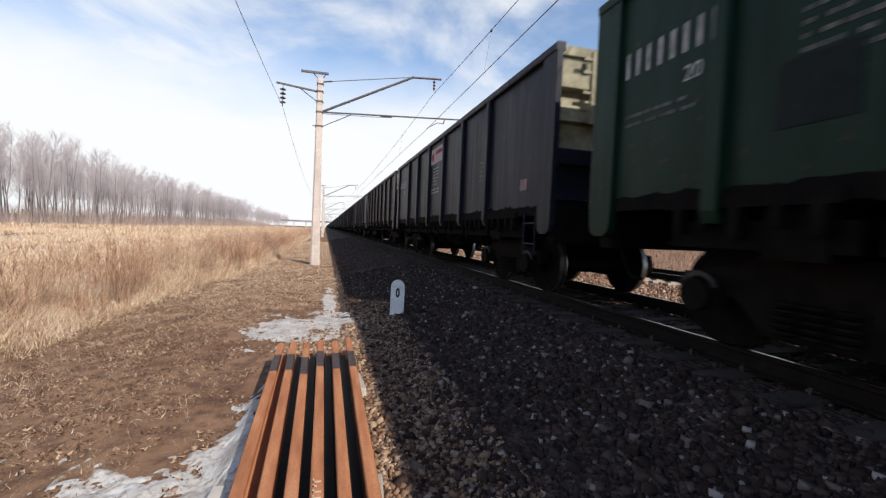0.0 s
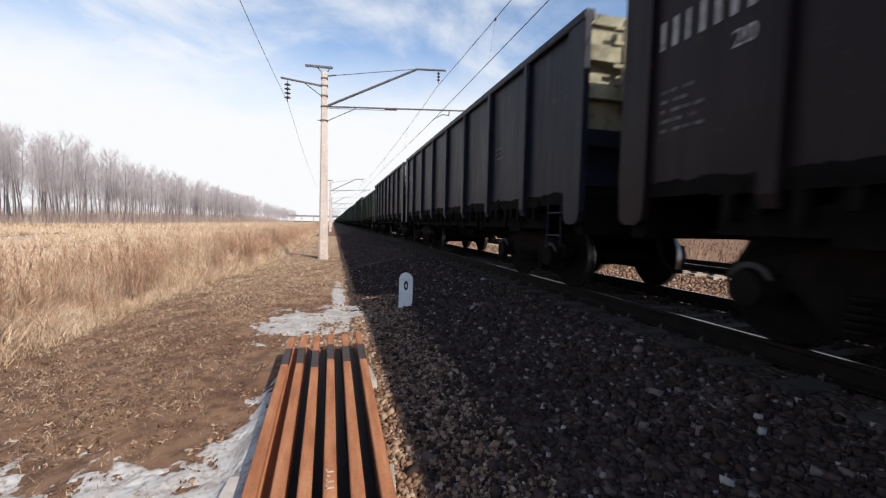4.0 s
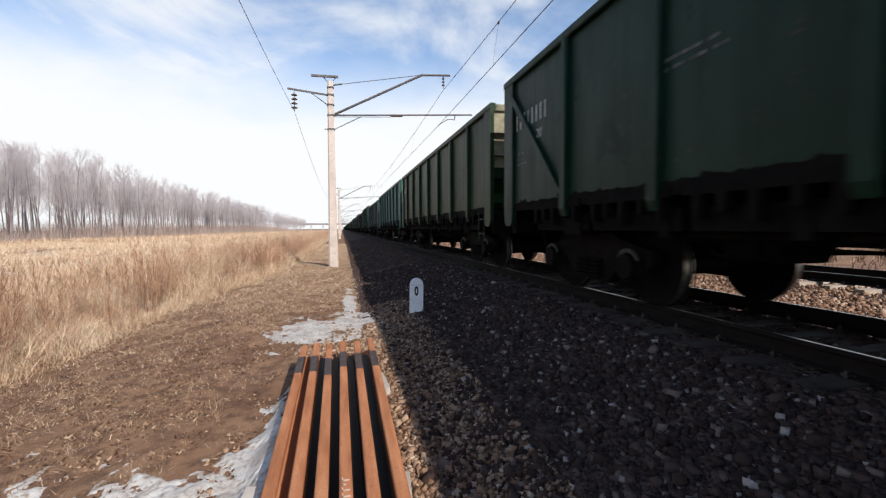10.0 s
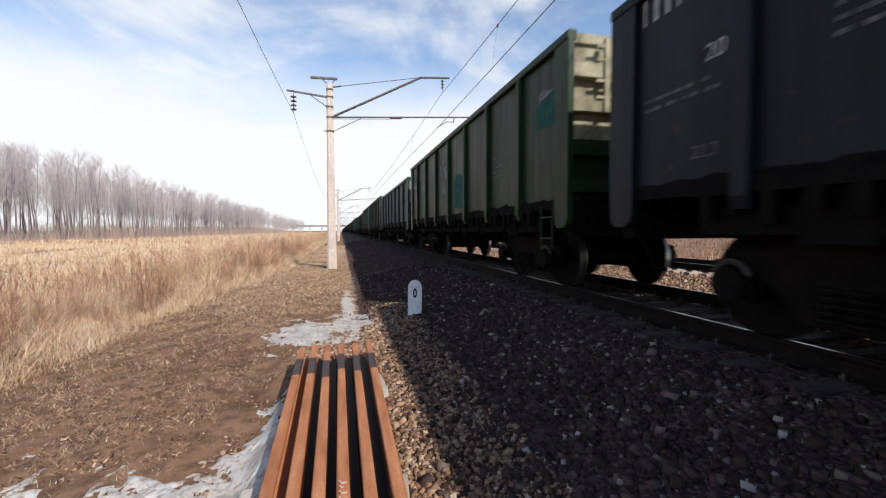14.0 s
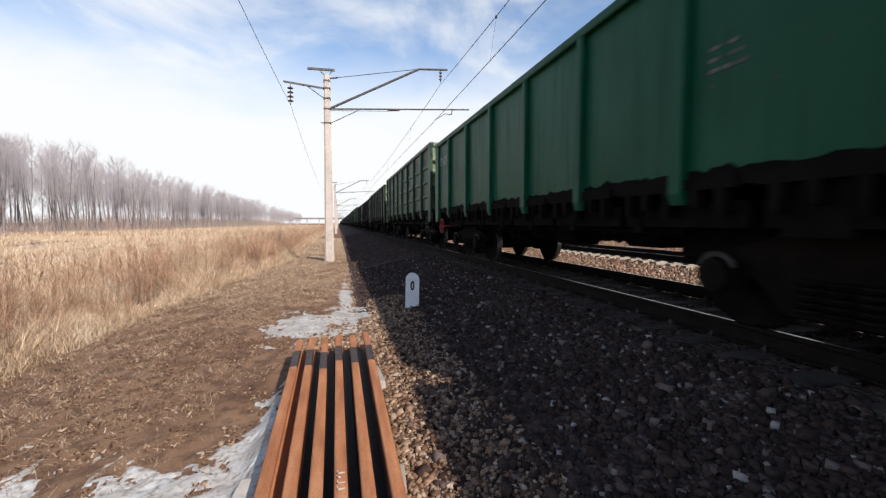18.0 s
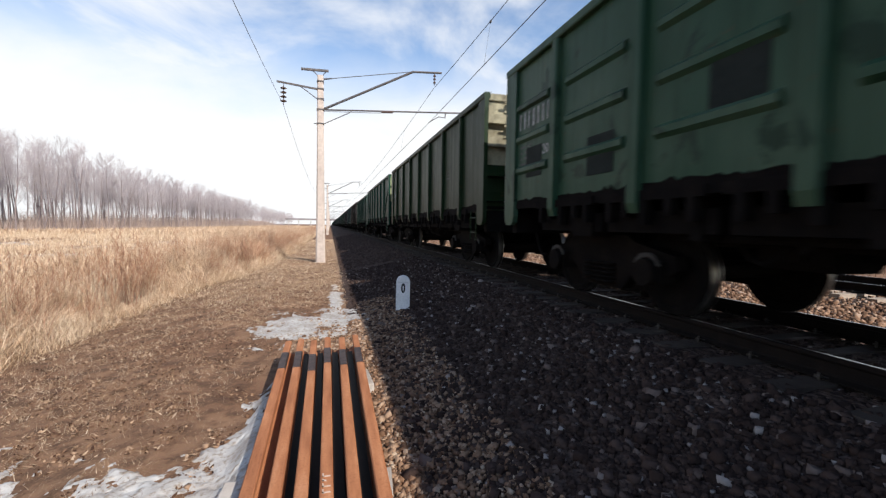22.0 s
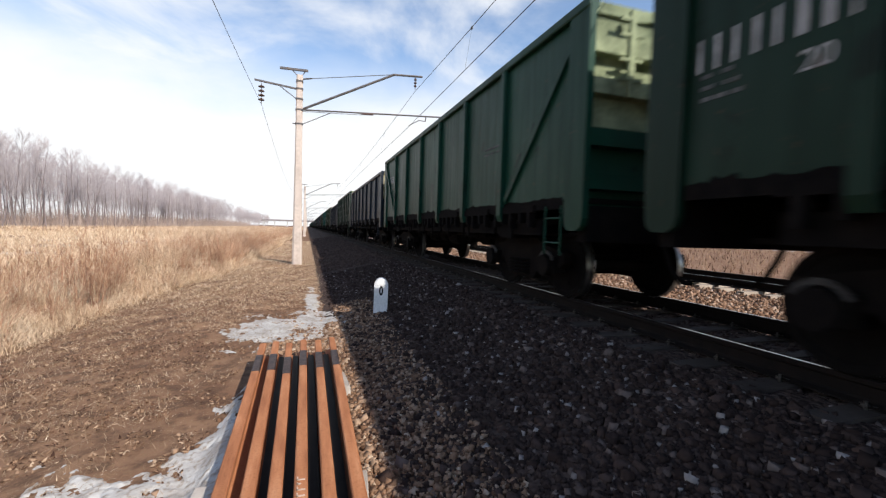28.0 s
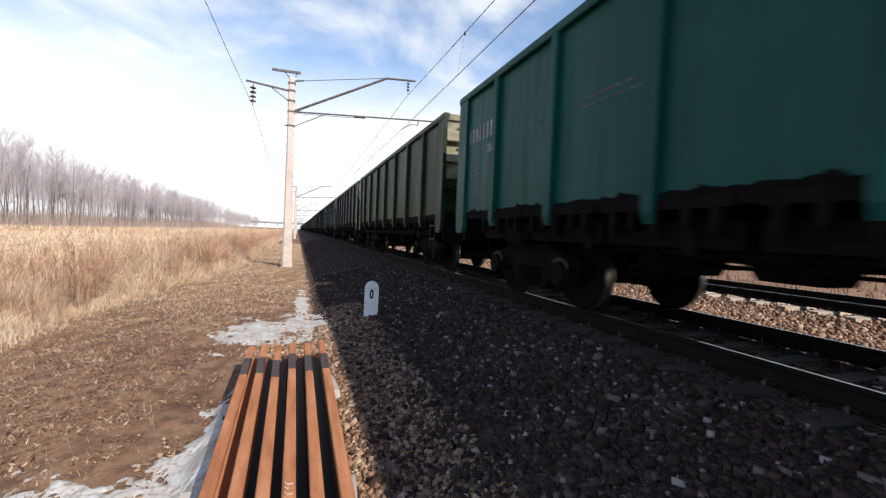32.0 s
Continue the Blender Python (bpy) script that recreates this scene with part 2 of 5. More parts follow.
STRAW = island_tints("dry_grass", [(0.0, (0.18, 0.095, 0.06)), (0.3, (0.46, 0.30, 0.185)), (0.7, (0.66, 0.48, 0.32)), (1.0, (0.78, 0.62, 0.46))], 0.85, 3.0, 0.2, ((0.30, 0.55, 0.68, (0.66, 0.54, 0.40)), (0.45, 0.60, 0.72, (0.27, 0.15, 0.09))))
DULL_STRAW = island_tints("dull_trodden_straw", [(0.0, (0.13, 0.078, 0.050)), (0.5, (0.30, 0.198, 0.125)), (1.0, (0.54, 0.41, 0.285))], 0.9, 3.0, 0.2)
PALE_STRAW = island_tints("pale_dry_grass", [(0.0, (0.34, 0.22, 0.135)), (0.4, (0.58, 0.42, 0.275)), (0.8, (0.70, 0.54, 0.38)), (1.0, (0.80, 0.66, 0.50))], 0.85, 3.0, 0.15, ((0.35, 0.58, 0.70, (0.40, 0.25, 0.15)),))
RED_STEMS = island_tints("reddish_stems", [(0.0, (0.24, 0.12, 0.078)), (0.5, (0.42, 0.235, 0.15)), (1.0, (0.58, 0.39, 0.25))], 0.85, 3.0, 0.2)
BARK = grimy("grey_bark", (0.20, 0.16, 0.155), (0.32, 0.265, 0.26), 0.95, 0.0, 2.0, 0.01)
TWIGS = grimy("grey_brown_twigs", (0.44, 0.39, 0.395), (0.56, 0.505, 0.51), 0.95, 0.0, 0.6, 0.002)
CONCRETE = grimy("weathered_concrete", (0.50, 0.45, 0.40), (0.36, 0.31, 0.27), 0.9, 0.0, 2.5, 0.004)
MAST_CONCRETE = grimy("pale_pinkish_concrete", (0.58, 0.49, 0.43), (0.46, 0.38, 0.33), 0.9, 0.0, 1.6, 0.004)
WHITEWASH = grimy("white_painted_concrete", (0.82, 0.82, 0.82), (0.68, 0.67, 0.66), 0.8, 0.0, 5.0, 0.002)
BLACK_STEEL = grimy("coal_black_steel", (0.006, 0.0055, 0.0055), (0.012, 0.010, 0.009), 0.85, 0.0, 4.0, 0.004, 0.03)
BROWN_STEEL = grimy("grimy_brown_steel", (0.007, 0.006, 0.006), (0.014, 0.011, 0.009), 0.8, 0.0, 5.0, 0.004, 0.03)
TREAD = grimy("polished_wheel_tread", (0.32, 0.31, 0.30), (0.20, 0.19, 0.18), 0.35, 0.9, 8.0, 0.001)
RAIL_SIDE = grimy("brown_rail_side", (0.007, 0.005, 0.004), (0.014, 0.009, 0.007), 0.85, 0.1, 8.0)
RAIL_TOP = grimy("polished_rail_top", (0.50, 0.48, 0.46), (0.38, 0.36, 0.34), 0.3, 1.0, 9.0, 0.0005)
DARK_METAL = grimy("dark_galvanised_metal", (0.085, 0.08, 0.085), (0.15, 0.13, 0.12), 0.6, 0.4, 5.0, 0.001)
WIRE = grimy("dark_wire", (0.05, 0.05, 0.055), (0.09, 0.08, 0.075), 0.5, 0.6, 2.0, 0.0005)
PORCELAIN = grimy("brown_porcelain", (0.07, 0.045, 0.04), (0.12, 0.08, 0.07), 0.3, 0.0, 9.0, 0.0005)
WHITE_MARK = grimy("faded_white_lettering", (0.55, 0.55, 0.54), (0.24, 0.24, 0.24), 0.8, 0.0, 7.0, 0.0005)
DIM_MARK = grimy("worn_grey_lettering", (0.17, 0.17, 0.165), (0.05, 0.05, 0.05), 0.85, 0.0, 9.0, 0.0005)
PINK_MARK = grimy("faded_red_and_white_paint", (0.50, 0.42, 0.42), (0.40, 0.31, 0.31), 0.8, 0.0, 5.0, 0.0005)
RED_MARK = grimy("faded_red_paint", (0.30, 0.045, 0.05), (0.22, 0.05, 0.05), 0.8, 0.0, 6.0, 0.0005)
ORANGE_MARK = grimy("faded_orange_paint", (0.42, 0.17, 0.10), (0.30, 0.12, 0.07), 0.8, 0.0, 6.0, 0.0005)
BLACK_MARK = grimy("black_paint", (0.02, 0.02, 0.02), (0.035, 0.035, 0.035), 0.7, 0.0, 9.0, 0.0005)
STRIP_BLACK = grimy("black_strip_coat", (0.006, 0.005, 0.005), (0.012, 0.010, 0.010), 0.5, 0.0, 9.0, 0.002, 0.05)

# sun on the wagon ends is painted into these two pale colours
SUNLIT_CREAM = grimy("sunlit_cream_end_paint", (0.36, 0.33, 0.23), (0.12, 0.105, 0.075), 0.95, 0.0, 3.4, 0.004, 0.05)
SUNLIT_GREEN = grimy("sunlit_pale_green_end_paint", (0.32, 0.36, 0.22), (0.11, 0.13, 0.08), 0.95, 0.0, 3.4, 0.004, 0.05)
PAINTS = {
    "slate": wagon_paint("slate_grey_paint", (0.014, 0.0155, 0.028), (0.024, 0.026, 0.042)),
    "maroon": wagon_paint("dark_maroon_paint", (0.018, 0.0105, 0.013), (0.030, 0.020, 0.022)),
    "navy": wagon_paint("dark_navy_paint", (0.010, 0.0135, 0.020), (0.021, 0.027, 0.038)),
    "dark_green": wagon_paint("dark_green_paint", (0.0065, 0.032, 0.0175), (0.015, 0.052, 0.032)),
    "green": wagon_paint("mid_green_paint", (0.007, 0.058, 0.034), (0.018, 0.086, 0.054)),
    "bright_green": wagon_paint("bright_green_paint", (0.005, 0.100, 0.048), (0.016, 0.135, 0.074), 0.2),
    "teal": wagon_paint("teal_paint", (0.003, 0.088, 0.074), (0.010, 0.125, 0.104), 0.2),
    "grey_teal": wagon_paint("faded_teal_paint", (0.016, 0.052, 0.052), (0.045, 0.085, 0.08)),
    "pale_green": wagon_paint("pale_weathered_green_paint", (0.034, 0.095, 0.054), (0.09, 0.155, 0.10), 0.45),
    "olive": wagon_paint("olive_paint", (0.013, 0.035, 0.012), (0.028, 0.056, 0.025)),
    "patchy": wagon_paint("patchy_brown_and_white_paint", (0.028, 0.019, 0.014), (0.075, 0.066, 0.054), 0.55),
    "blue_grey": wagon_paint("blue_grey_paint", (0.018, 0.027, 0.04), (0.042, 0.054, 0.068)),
}
PAINT_WORDS = {
    "slate": "dark slate-grey", "maroon": "dark maroon-brown", "navy": "dark navy", "dark_green": "dark green",
    "green": "mid-green", "bright_green": "bright green", "teal": "teal", "grey_teal": "faded grey-teal",
    "pale_green": "pale weathered green", "olive": "dull olive", "patchy": "patchy brown and white", "blue_grey": "blue-grey",
}


# ---- mesh helpers ----
def box(bm, x0, x1, y0, y1, z0, z1, m=None):
    """A box between two corners, turned by m where given."""
    v = [bm.verts.new((x, y, z)) for x in (x0, x1) for y in (y0, y1) for z in (z0, z1)]
    for f in ((0, 1, 3, 2), (4, 6, 7, 5), (0, 4, 5, 1), (2, 3, 7, 6), (0, 2, 6, 4), (1, 5, 7, 3)):
        bm.faces.new([v[i] for i in f])
    if m is not None:
        for q in v:
            q.co = m @ q.co
    return v


def prism(bm, outline, a, b, axis="y"):
    """An outline of (u, w) pairs drawn out from a to b along an axis. Along y: u is x, w is z. Along x: u is y, w is z. Along z: u is x, w is y."""
    put = {"y": lambda u, w, k: (u, k, w), "x": lambda u, w, k: (k, u, w), "z": lambda u, w, k: (u, w, k)}[axis]
    p, q = [bm.verts.new(put(u, w, a)) for u, w in outline], [bm.verts.new(put(u, w, b)) for u, w in outline]
    n = len(outline)
    for i in range(n):
        bm.faces.new((p[i], p[(i + 1) % n], q[(i + 1) % n], q[i]))
    bm.faces.new(p[::-1])
    bm.faces.new(q)


def rod(bm, a, b, r, r2=None, sides=8):
    a, b = Vector(a), Vector(b)
    way = b - a
    turn = way.to_track_quat("Z", "Y").to_matrix()
    r2 = r if r2 is None else r2
    rings = []
    for centre, radius in ((a, r), (b, r2)):
        rings.append([bm.verts.new(centre + turn @ Vector((radius * math.cos(k * math.tau / sides), radius * math.sin(k * math.tau / sides), 0))) for k in range(sides)])
    for k in range(sides):
        bm.faces.new((rings[0][k], rings[0][(k + 1) % sides], rings[1][(k + 1) % sides], rings[1][k]))
    bm.faces.new(rings[0][::-1])
    bm.faces.new(rings[1])


def lathe(bm, profile, sides=20, m=None):
    """Profile of (radius, height), turned round z."""
    rings = [[bm.verts.new((r * math.cos(k * math.tau / sides), r * math.sin(k * math.tau / sides), h)) for k in range(sides)] for r, h in profile]
    for lower, upper in zip(rings, rings[1:]):
        for k in range(sides):
            bm.faces.new((lower[k], lower[(k + 1) % sides], upper[(k + 1) % sides], upper[k]))
    bm.faces.new(rings[0][::-1])
    bm.faces.new(rings[-1])
    if m is not None:
        for ring in rings:
            for q in ring:
                q.co = m @ q.co


def bevel(bm, width=0.01, segments=1):
    bmesh.ops.bevel(bm, geom=bm.edges[:], offset=width, segments=segments, affect="EDGES", clamp_overlap=True)


def mesh_of(name, bm, *mats, smooth=False):
    bmesh.ops.recalc_face_normals(bm, faces=bm.faces[:])
    me = bpy.data.meshes.new(name)
    bm.to_mesh(me)
    bm.free()
    for m in mats:
        me.materials.append(m)
    if smooth:
        me.polygons.foreach_set("use_smooth", [True] * len(me.polygons))
    return me


def part(name, data, parent=None, label="", at=None):
    """A mesh as one object under a thing or a part."""
    ob = new(name, data)
    ob.parent = parent
    if at is not None:
        ob.matrix_basis = at
    if label:
        ob["label"] = label
    return ob


def soup(name, verts, faces, mat, smooth=False):
    """A mesh from arrays: verts (n, 3), faces (m, k) with k corners each."""
    me = bpy.data.meshes.new(name)
    n, m, k = len(verts), len(faces), faces.shape[1]
    me.vertices.add(n)
    me.vertices.foreach_set("co", np.ascontiguousarray(verts, np.float32).ravel())
    me.loops.add(m * k)
    me.loops.foreach_set("vertex_index", np.ascontiguousarray(faces, np.int32).ravel())
    me.polygons.add(m)
    me.polygons.foreach_set("loop_start", np.arange(0, m * k, k, dtype=np.int32))
    me.materials.append(mat)
    me.update(calc_edges=True)
    me.validate()
    if smooth:
        me.polygons.foreach_set("use_smooth", [True] * len(me.polygons))
    return me


# ---- the lie of the land ----
AXIS, RAIL_Z, AXIS2 = 4.50, 0.782, 10.3


def bank_z(x):
    """The ballast bank's height across the two tracks."""
    return np.interp(x, [0.05, 0.45, 0.9, 2.89, 3.14, 5.9, 6.55, 8.3, 8.9, 11.7, 12.1, 14.0], [-0.10, 0.0, 0.10, 0.53, 0.565, 0.565, 0.47, 0.455, 0.515, 0.525, 0.465, -0.12])


def land_z(x, y):
    """The ground beside the bank: a trodden verge that falls to the field."""
    base = np.interp(x, [-60, -14, -7, -3.5, -1.6, 0.3, 1.0, 13, 14, 60], [-0.5, -0.55, -0.5, -0.22, -0.03, -0.02, -0.06, -0.15, -0.15, -0.3])
    return base + 0.035 * np.sin(x * 1.7 + y * 0.6) * np.sin(y * 0.83) * np.clip(-x / 2, 0, 1) + 0.012 * np.sin(x * 7.3 + y * 2.1) * np.sin(y * 5.7 - x)


def steps(*spans):
    """Rising positions: spans of (from, to, step)."""
    out = [np.arange(a, b, s) for a, b, s in spans]
    return np.concatenate(out + [[spans[-1][1]]])


def sheet(name, xs, ys, height, mat):
    gx, gy = np.meshgrid(xs, ys)
    gz = height(gx, gy)
    v = np.stack([gx, gy, gz], -1).reshape(-1, 3)
    i = np.arange(len(xs) * len(ys)).reshape(len(ys), len(xs))
    f = np.stack([i[:-1, :-1], i[:-1, 1:], i[1:, 1:], i[1:, :-1]], -1).reshape(-1, 4)
    return soup(name, v, f, mat, True)


rng = np.random.default_rng(7)
ground = new("ground", sheet("ground", steps((-3000, -100, 290), (-100, -20, 8), (-20, -4, 0.6), (-4, 1.4, 0.09), (1.4, 13, 1.2), (13, 60, 6), (60, 3000, 245)),
                             steps((-760, -10, 30), (-10, 1, 0.6), (1, 12, 0.1), (12, 40, 0.5), (40, 120, 5), (120, 4000, 200)), land_z, SOIL))
tagged(ground, "bare brown soil with flattened dry grass", "ground", kind="structure")


def rough_bank(x, y):
    near = np.exp(-((y - 6) / 14.0) ** 2)
    return bank_z(x) + near * 0.018 * (np.sin(x * 31 + 3 * np.sin(y * 9)) * np.sin(y * 27 + 2 * np.sin(x * 13)))


bank = new("ballast_bank", sheet("ballast_bank", steps((0.05, 3.3, 0.06), (3.3, 5.7, 0.2), (5.7, 8.9, 0.1), (8.9, 14.0, 0.3)), steps((-660, -80, 29), (-80, -4, 4), (-4, 1, 0.3), (1, 20, 0.07), (20, 60, 0.5), (60, 900, 30)), rough_bank, BED))
tagged(bank, "bank of crushed grey-brown stone under two tracks", "ballast", kind="structure")


# ---- loose stones, one stuff object for each stretch ----
CUBE = np.array([[x, y, z] for x in (-1, 1) for y in (-1, 1) for z in (-1, 1)], float)
CUBE_FACES = np.array([[0, 1, 3, 2], [4, 6, 7, 5], [0, 4, 5, 1], [2, 3, 7, 6], [0, 2, 6, 4], [1, 5, 7, 3]])


def stones(name, label, x, y, z, size, mat=None):
    n = len(x)
    shape = CUBE[None] * rng.uniform(0.55, 1.0, (n, 8, 3)) * rng.uniform(0.6, 1.25, (n, 1, 3))
    a, b = rng.uniform(0, math.tau, (2, n))
    c, s = np.cos(a), np.sin(a)
    turn = np.zeros((n, 3, 3))
    turn[:, 0, 0], turn[:, 0, 1], turn[:, 1, 0], turn[:, 1, 1], turn[:, 2, 2] = c, -s, s, c, 1
    c, s = np.cos(b), np.sin(b)
    tilt = np.zeros((n, 3, 3))
    tilt[:, 0, 0], tilt[:, 1, 1], tilt[:, 1, 2], tilt[:, 2, 1], tilt[:, 2, 2] = 1, c, -s, s, c
    v = np.einsum("nij,njk,nvk->nvi", turn, tilt, shape) * (size * 0.5)[:, None, None]
    v += np.stack([x, y, z], -1)[:, None]
    f = CUBE_FACES[None] + (np.arange(n) * 8)[:, None, None]
    ob = new(name, soup(name, v.reshape(-1, 3), f.reshape(-1, 4), mat or SHADED_STONES))
    return tagged(ob, label, "gravel", kind="stuff")


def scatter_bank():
    # dark stones for the train's shade, tan ones in sun: light put into colour
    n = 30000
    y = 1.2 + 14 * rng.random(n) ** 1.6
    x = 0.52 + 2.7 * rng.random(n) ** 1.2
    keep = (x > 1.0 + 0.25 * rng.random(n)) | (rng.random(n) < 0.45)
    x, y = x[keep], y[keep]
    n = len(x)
    stones("ballast_stones", "crushed grey-brown stones on the bank slope, shade painted into their colour", x, y, bank_z(x) + rng.uniform(-0.014, 0.010, n), rng.gamma(6, 0.0066, n).clip(0.015, 0.10))
    n = 6000
    y = 16 + 40 * rng.random(n) ** 1.5
    x = rng.uniform(0.4, 3.2, n)
    stones("ballast_stones", "crushed stones further along the bank", x, y, bank_z(x) + rng.uniform(-0.01, 0.02, n), rng.gamma(9, 0.006, n).clip(0.03, 0.10), FAR_STONES)
    n = 24000
    y = 2.5 + 38 * rng.random(n) ** 1.5
    x = rng.uniform(5.45, 8.97, n)
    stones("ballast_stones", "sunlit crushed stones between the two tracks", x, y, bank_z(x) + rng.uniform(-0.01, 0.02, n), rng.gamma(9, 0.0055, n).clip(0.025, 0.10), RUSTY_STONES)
    n = 1500
    y, x = rng.uniform(1.5, 9, n), rng.normal(0.25, 0.45, n).clip(-2, 0.6)
    stones("gravel", "stray stones on the trodden verge", x, y, land_z(x, y) + 0.004, rng.gamma(5, 0.006, n).clip(0.012, 0.07), TAN_STONES)
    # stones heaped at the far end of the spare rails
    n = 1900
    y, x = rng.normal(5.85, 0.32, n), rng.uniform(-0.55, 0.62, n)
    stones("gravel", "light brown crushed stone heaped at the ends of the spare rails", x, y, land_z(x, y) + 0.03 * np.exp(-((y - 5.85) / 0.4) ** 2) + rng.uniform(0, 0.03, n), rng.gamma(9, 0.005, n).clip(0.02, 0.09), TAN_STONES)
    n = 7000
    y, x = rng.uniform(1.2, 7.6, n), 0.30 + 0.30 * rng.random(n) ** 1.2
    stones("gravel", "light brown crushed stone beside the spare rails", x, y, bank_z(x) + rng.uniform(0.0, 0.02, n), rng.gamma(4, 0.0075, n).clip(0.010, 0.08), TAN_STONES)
    # lighter stones mark the strip that sun reaches between passing wagons
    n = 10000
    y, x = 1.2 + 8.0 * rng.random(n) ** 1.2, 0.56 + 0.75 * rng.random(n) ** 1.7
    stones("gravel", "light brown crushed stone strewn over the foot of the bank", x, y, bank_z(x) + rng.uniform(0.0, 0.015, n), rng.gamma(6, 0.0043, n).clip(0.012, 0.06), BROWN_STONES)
    # behind, the same stone thins out
    n = 5000
    y, x = rng.uniform(-5, 1.3, n), 0.52 + 2.4 * rng.random(n)
    stones("ballast_stones", "crushed grey-brown stones on the bank behind", x, y, bank_z(x) + rng.uniform(-0.014, 0.010, n), rng.gamma(6, 0.0066, n).clip(0.015, 0.10))
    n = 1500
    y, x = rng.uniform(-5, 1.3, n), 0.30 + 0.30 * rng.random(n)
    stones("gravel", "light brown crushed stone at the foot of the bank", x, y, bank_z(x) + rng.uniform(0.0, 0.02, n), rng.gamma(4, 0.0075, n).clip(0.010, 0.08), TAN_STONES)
    # stone packed between the sleepers of both tracks
    n = 15000
    y, x = 1.0 + 26 * rng.random(n) ** 1.4, rng.uniform(3.05, 5.85, n)
    stones("ballast_stones", "crushed stone packed between sleepers, darkened with painted shade", x, y, bank_z(x) + rng.uniform(-0.035, -0.002, n), rng.gamma(7, 0.0062, n).clip(0.02, 0.09))
    n = 9000
    y, x = 3.0 + 34 * rng.random(n) ** 1.3, rng.uniform(9.0, 11.7, n)
    stones("ballast_stones", "crushed stone packed between sleepers of the second track", x, y, bank_z(x) + rng.uniform(-0.02, 0.035, n), rng.gamma(9, 0.0055, n).clip(0.025, 0.09), RUSTY_STONES)


scatter_bank()


# ---- old snow ----
def snow_patch(label, x0, x1, y0, y1, shape, step=0.03, thin=0.1, grain=2.6, heap=0.0):
    xs, ys = np.arange(x0, x1, step), np.arange(y0, y1, step)
    gx, gy = np.meshgrid(xs, ys)
    rough = np.array([[noise.fractal(Vector((a * grain, b * grain, 0.3)), 0.8, 2.1, 6) for a in xs] for b in ys])
    fine = np.array([[noise.fractal(Vector((a * 13, b * 9, 4.3)), 0.9, 2.1, 4) for a in xs] for b in ys])
    h = shape(gx, gy) + rough * 0.75 + fine * 0.48 - thin
    gz = np.maximum(land_z(gx, gy), np.where(gx > 0.25, bank_z(gx), -9)) + np.clip(h, -0.4, 0.5) * 0.045 + heap * np.exp(-((gx + 0.50) / 0.13) ** 2)
    v = np.stack([gx, gy, gz], -1).reshape(-1, 3)
    i = np.arange(gx.size).reshape(gx.shape)
    f = np.stack([i[:-1, :-1], i[:-1, 1:], i[1:, 1:], i[1:, :-1]], -1).reshape(-1, 4)
    f = f[(h.reshape(-1)[f] > -0.25).all(1)]
    ob = new("snow_patch", soup("snow_patch", v, f, SNOW, True))
    tagged(ob, label, "snow", kind="structure")


def near(x, y, cx, cy, rx, ry):
    return 1 - np.hypot((x - cx) / rx, (y - cy) / ry)


snow_patch("patch of dirty melting snow past the ends of the spare rails", -1.3, 0.75, 6.2, 12.8,
           lambda x, y: np.maximum.reduce([near(x, y, -0.45, 7.45, 0.80, 1.15), near(x, y, 0.12, 7.85, 0.62, 1.15), near(x, y, 0.15, 10.3, 0.16, 2.4) - 0.1]) * 1.1)
snow_patch("strip of melting snow along the spare rails", -1.5, -0.3, 1.2, 4.8,
           lambda x, y: np.maximum.reduce([near(x, y, -0.62, 3.15, 0.20, 1.3), near(x, y, -0.85, 2.75, 0.55, 0.6)]) * 0.9, 0.018, 0.10, 4.5, 0.13)
snow_patch("thin grey snow left on flattened grass", -3.4, -1.0, 1.8, 4.2,
           lambda x, y: np.maximum.reduce([near(x, y, -1.45, 2.85, 0.6, 0.42), near(x, y, -2.35, 3.1, 0.45, 0.5) * 0.9]) * 0.6, 0.02, 0.18, 5.0)


# ---- dry grass and weeds ----
def weed_edge(y):
    return np.interp(y, [0, 7, 13, 17, 24, 40, 80], [-4.9, -4.4, -4.1, -3.2, -2.5, -2.1, -2.0])


def blades(name, label, x, y, tall, wide, mat, lean=0.25, category="grass", lift=0.0):
    n = len(x)
    z = land_z(x, y) - 0.02 + lift
    a, b = rng.uniform(0, math.tau, (2, n))
    side = np.stack([np.cos(a), np.sin(a), 0 * a], -1) * (wide / 2)[:, None]
    over = np.stack([np.cos(b), np.sin(b), 0 * b], -1) * (tall * lean * rng.random(n))[:, None]
    base = np.stack([x, y, z], -1)
    up = np.stack([0 * tall, 0 * tall, tall], -1)
    v = np.stack([base - side, base + side, base + up * 0.55 + over * 0.4 + side * 0.8, base + up * 0.55 + over * 0.4 - side * 0.8, base + up + over], 1)
    k = (np.arange(n) * 5)[:, None]
    f = np.concatenate([k + [0, 1, 2], k + [0, 2, 3], k + [3, 2, 4]], 0)
    ob = new(name, soup(name, v.reshape(-1, 3), f, mat))
    return tagged(ob, label, category, kind="stuff")


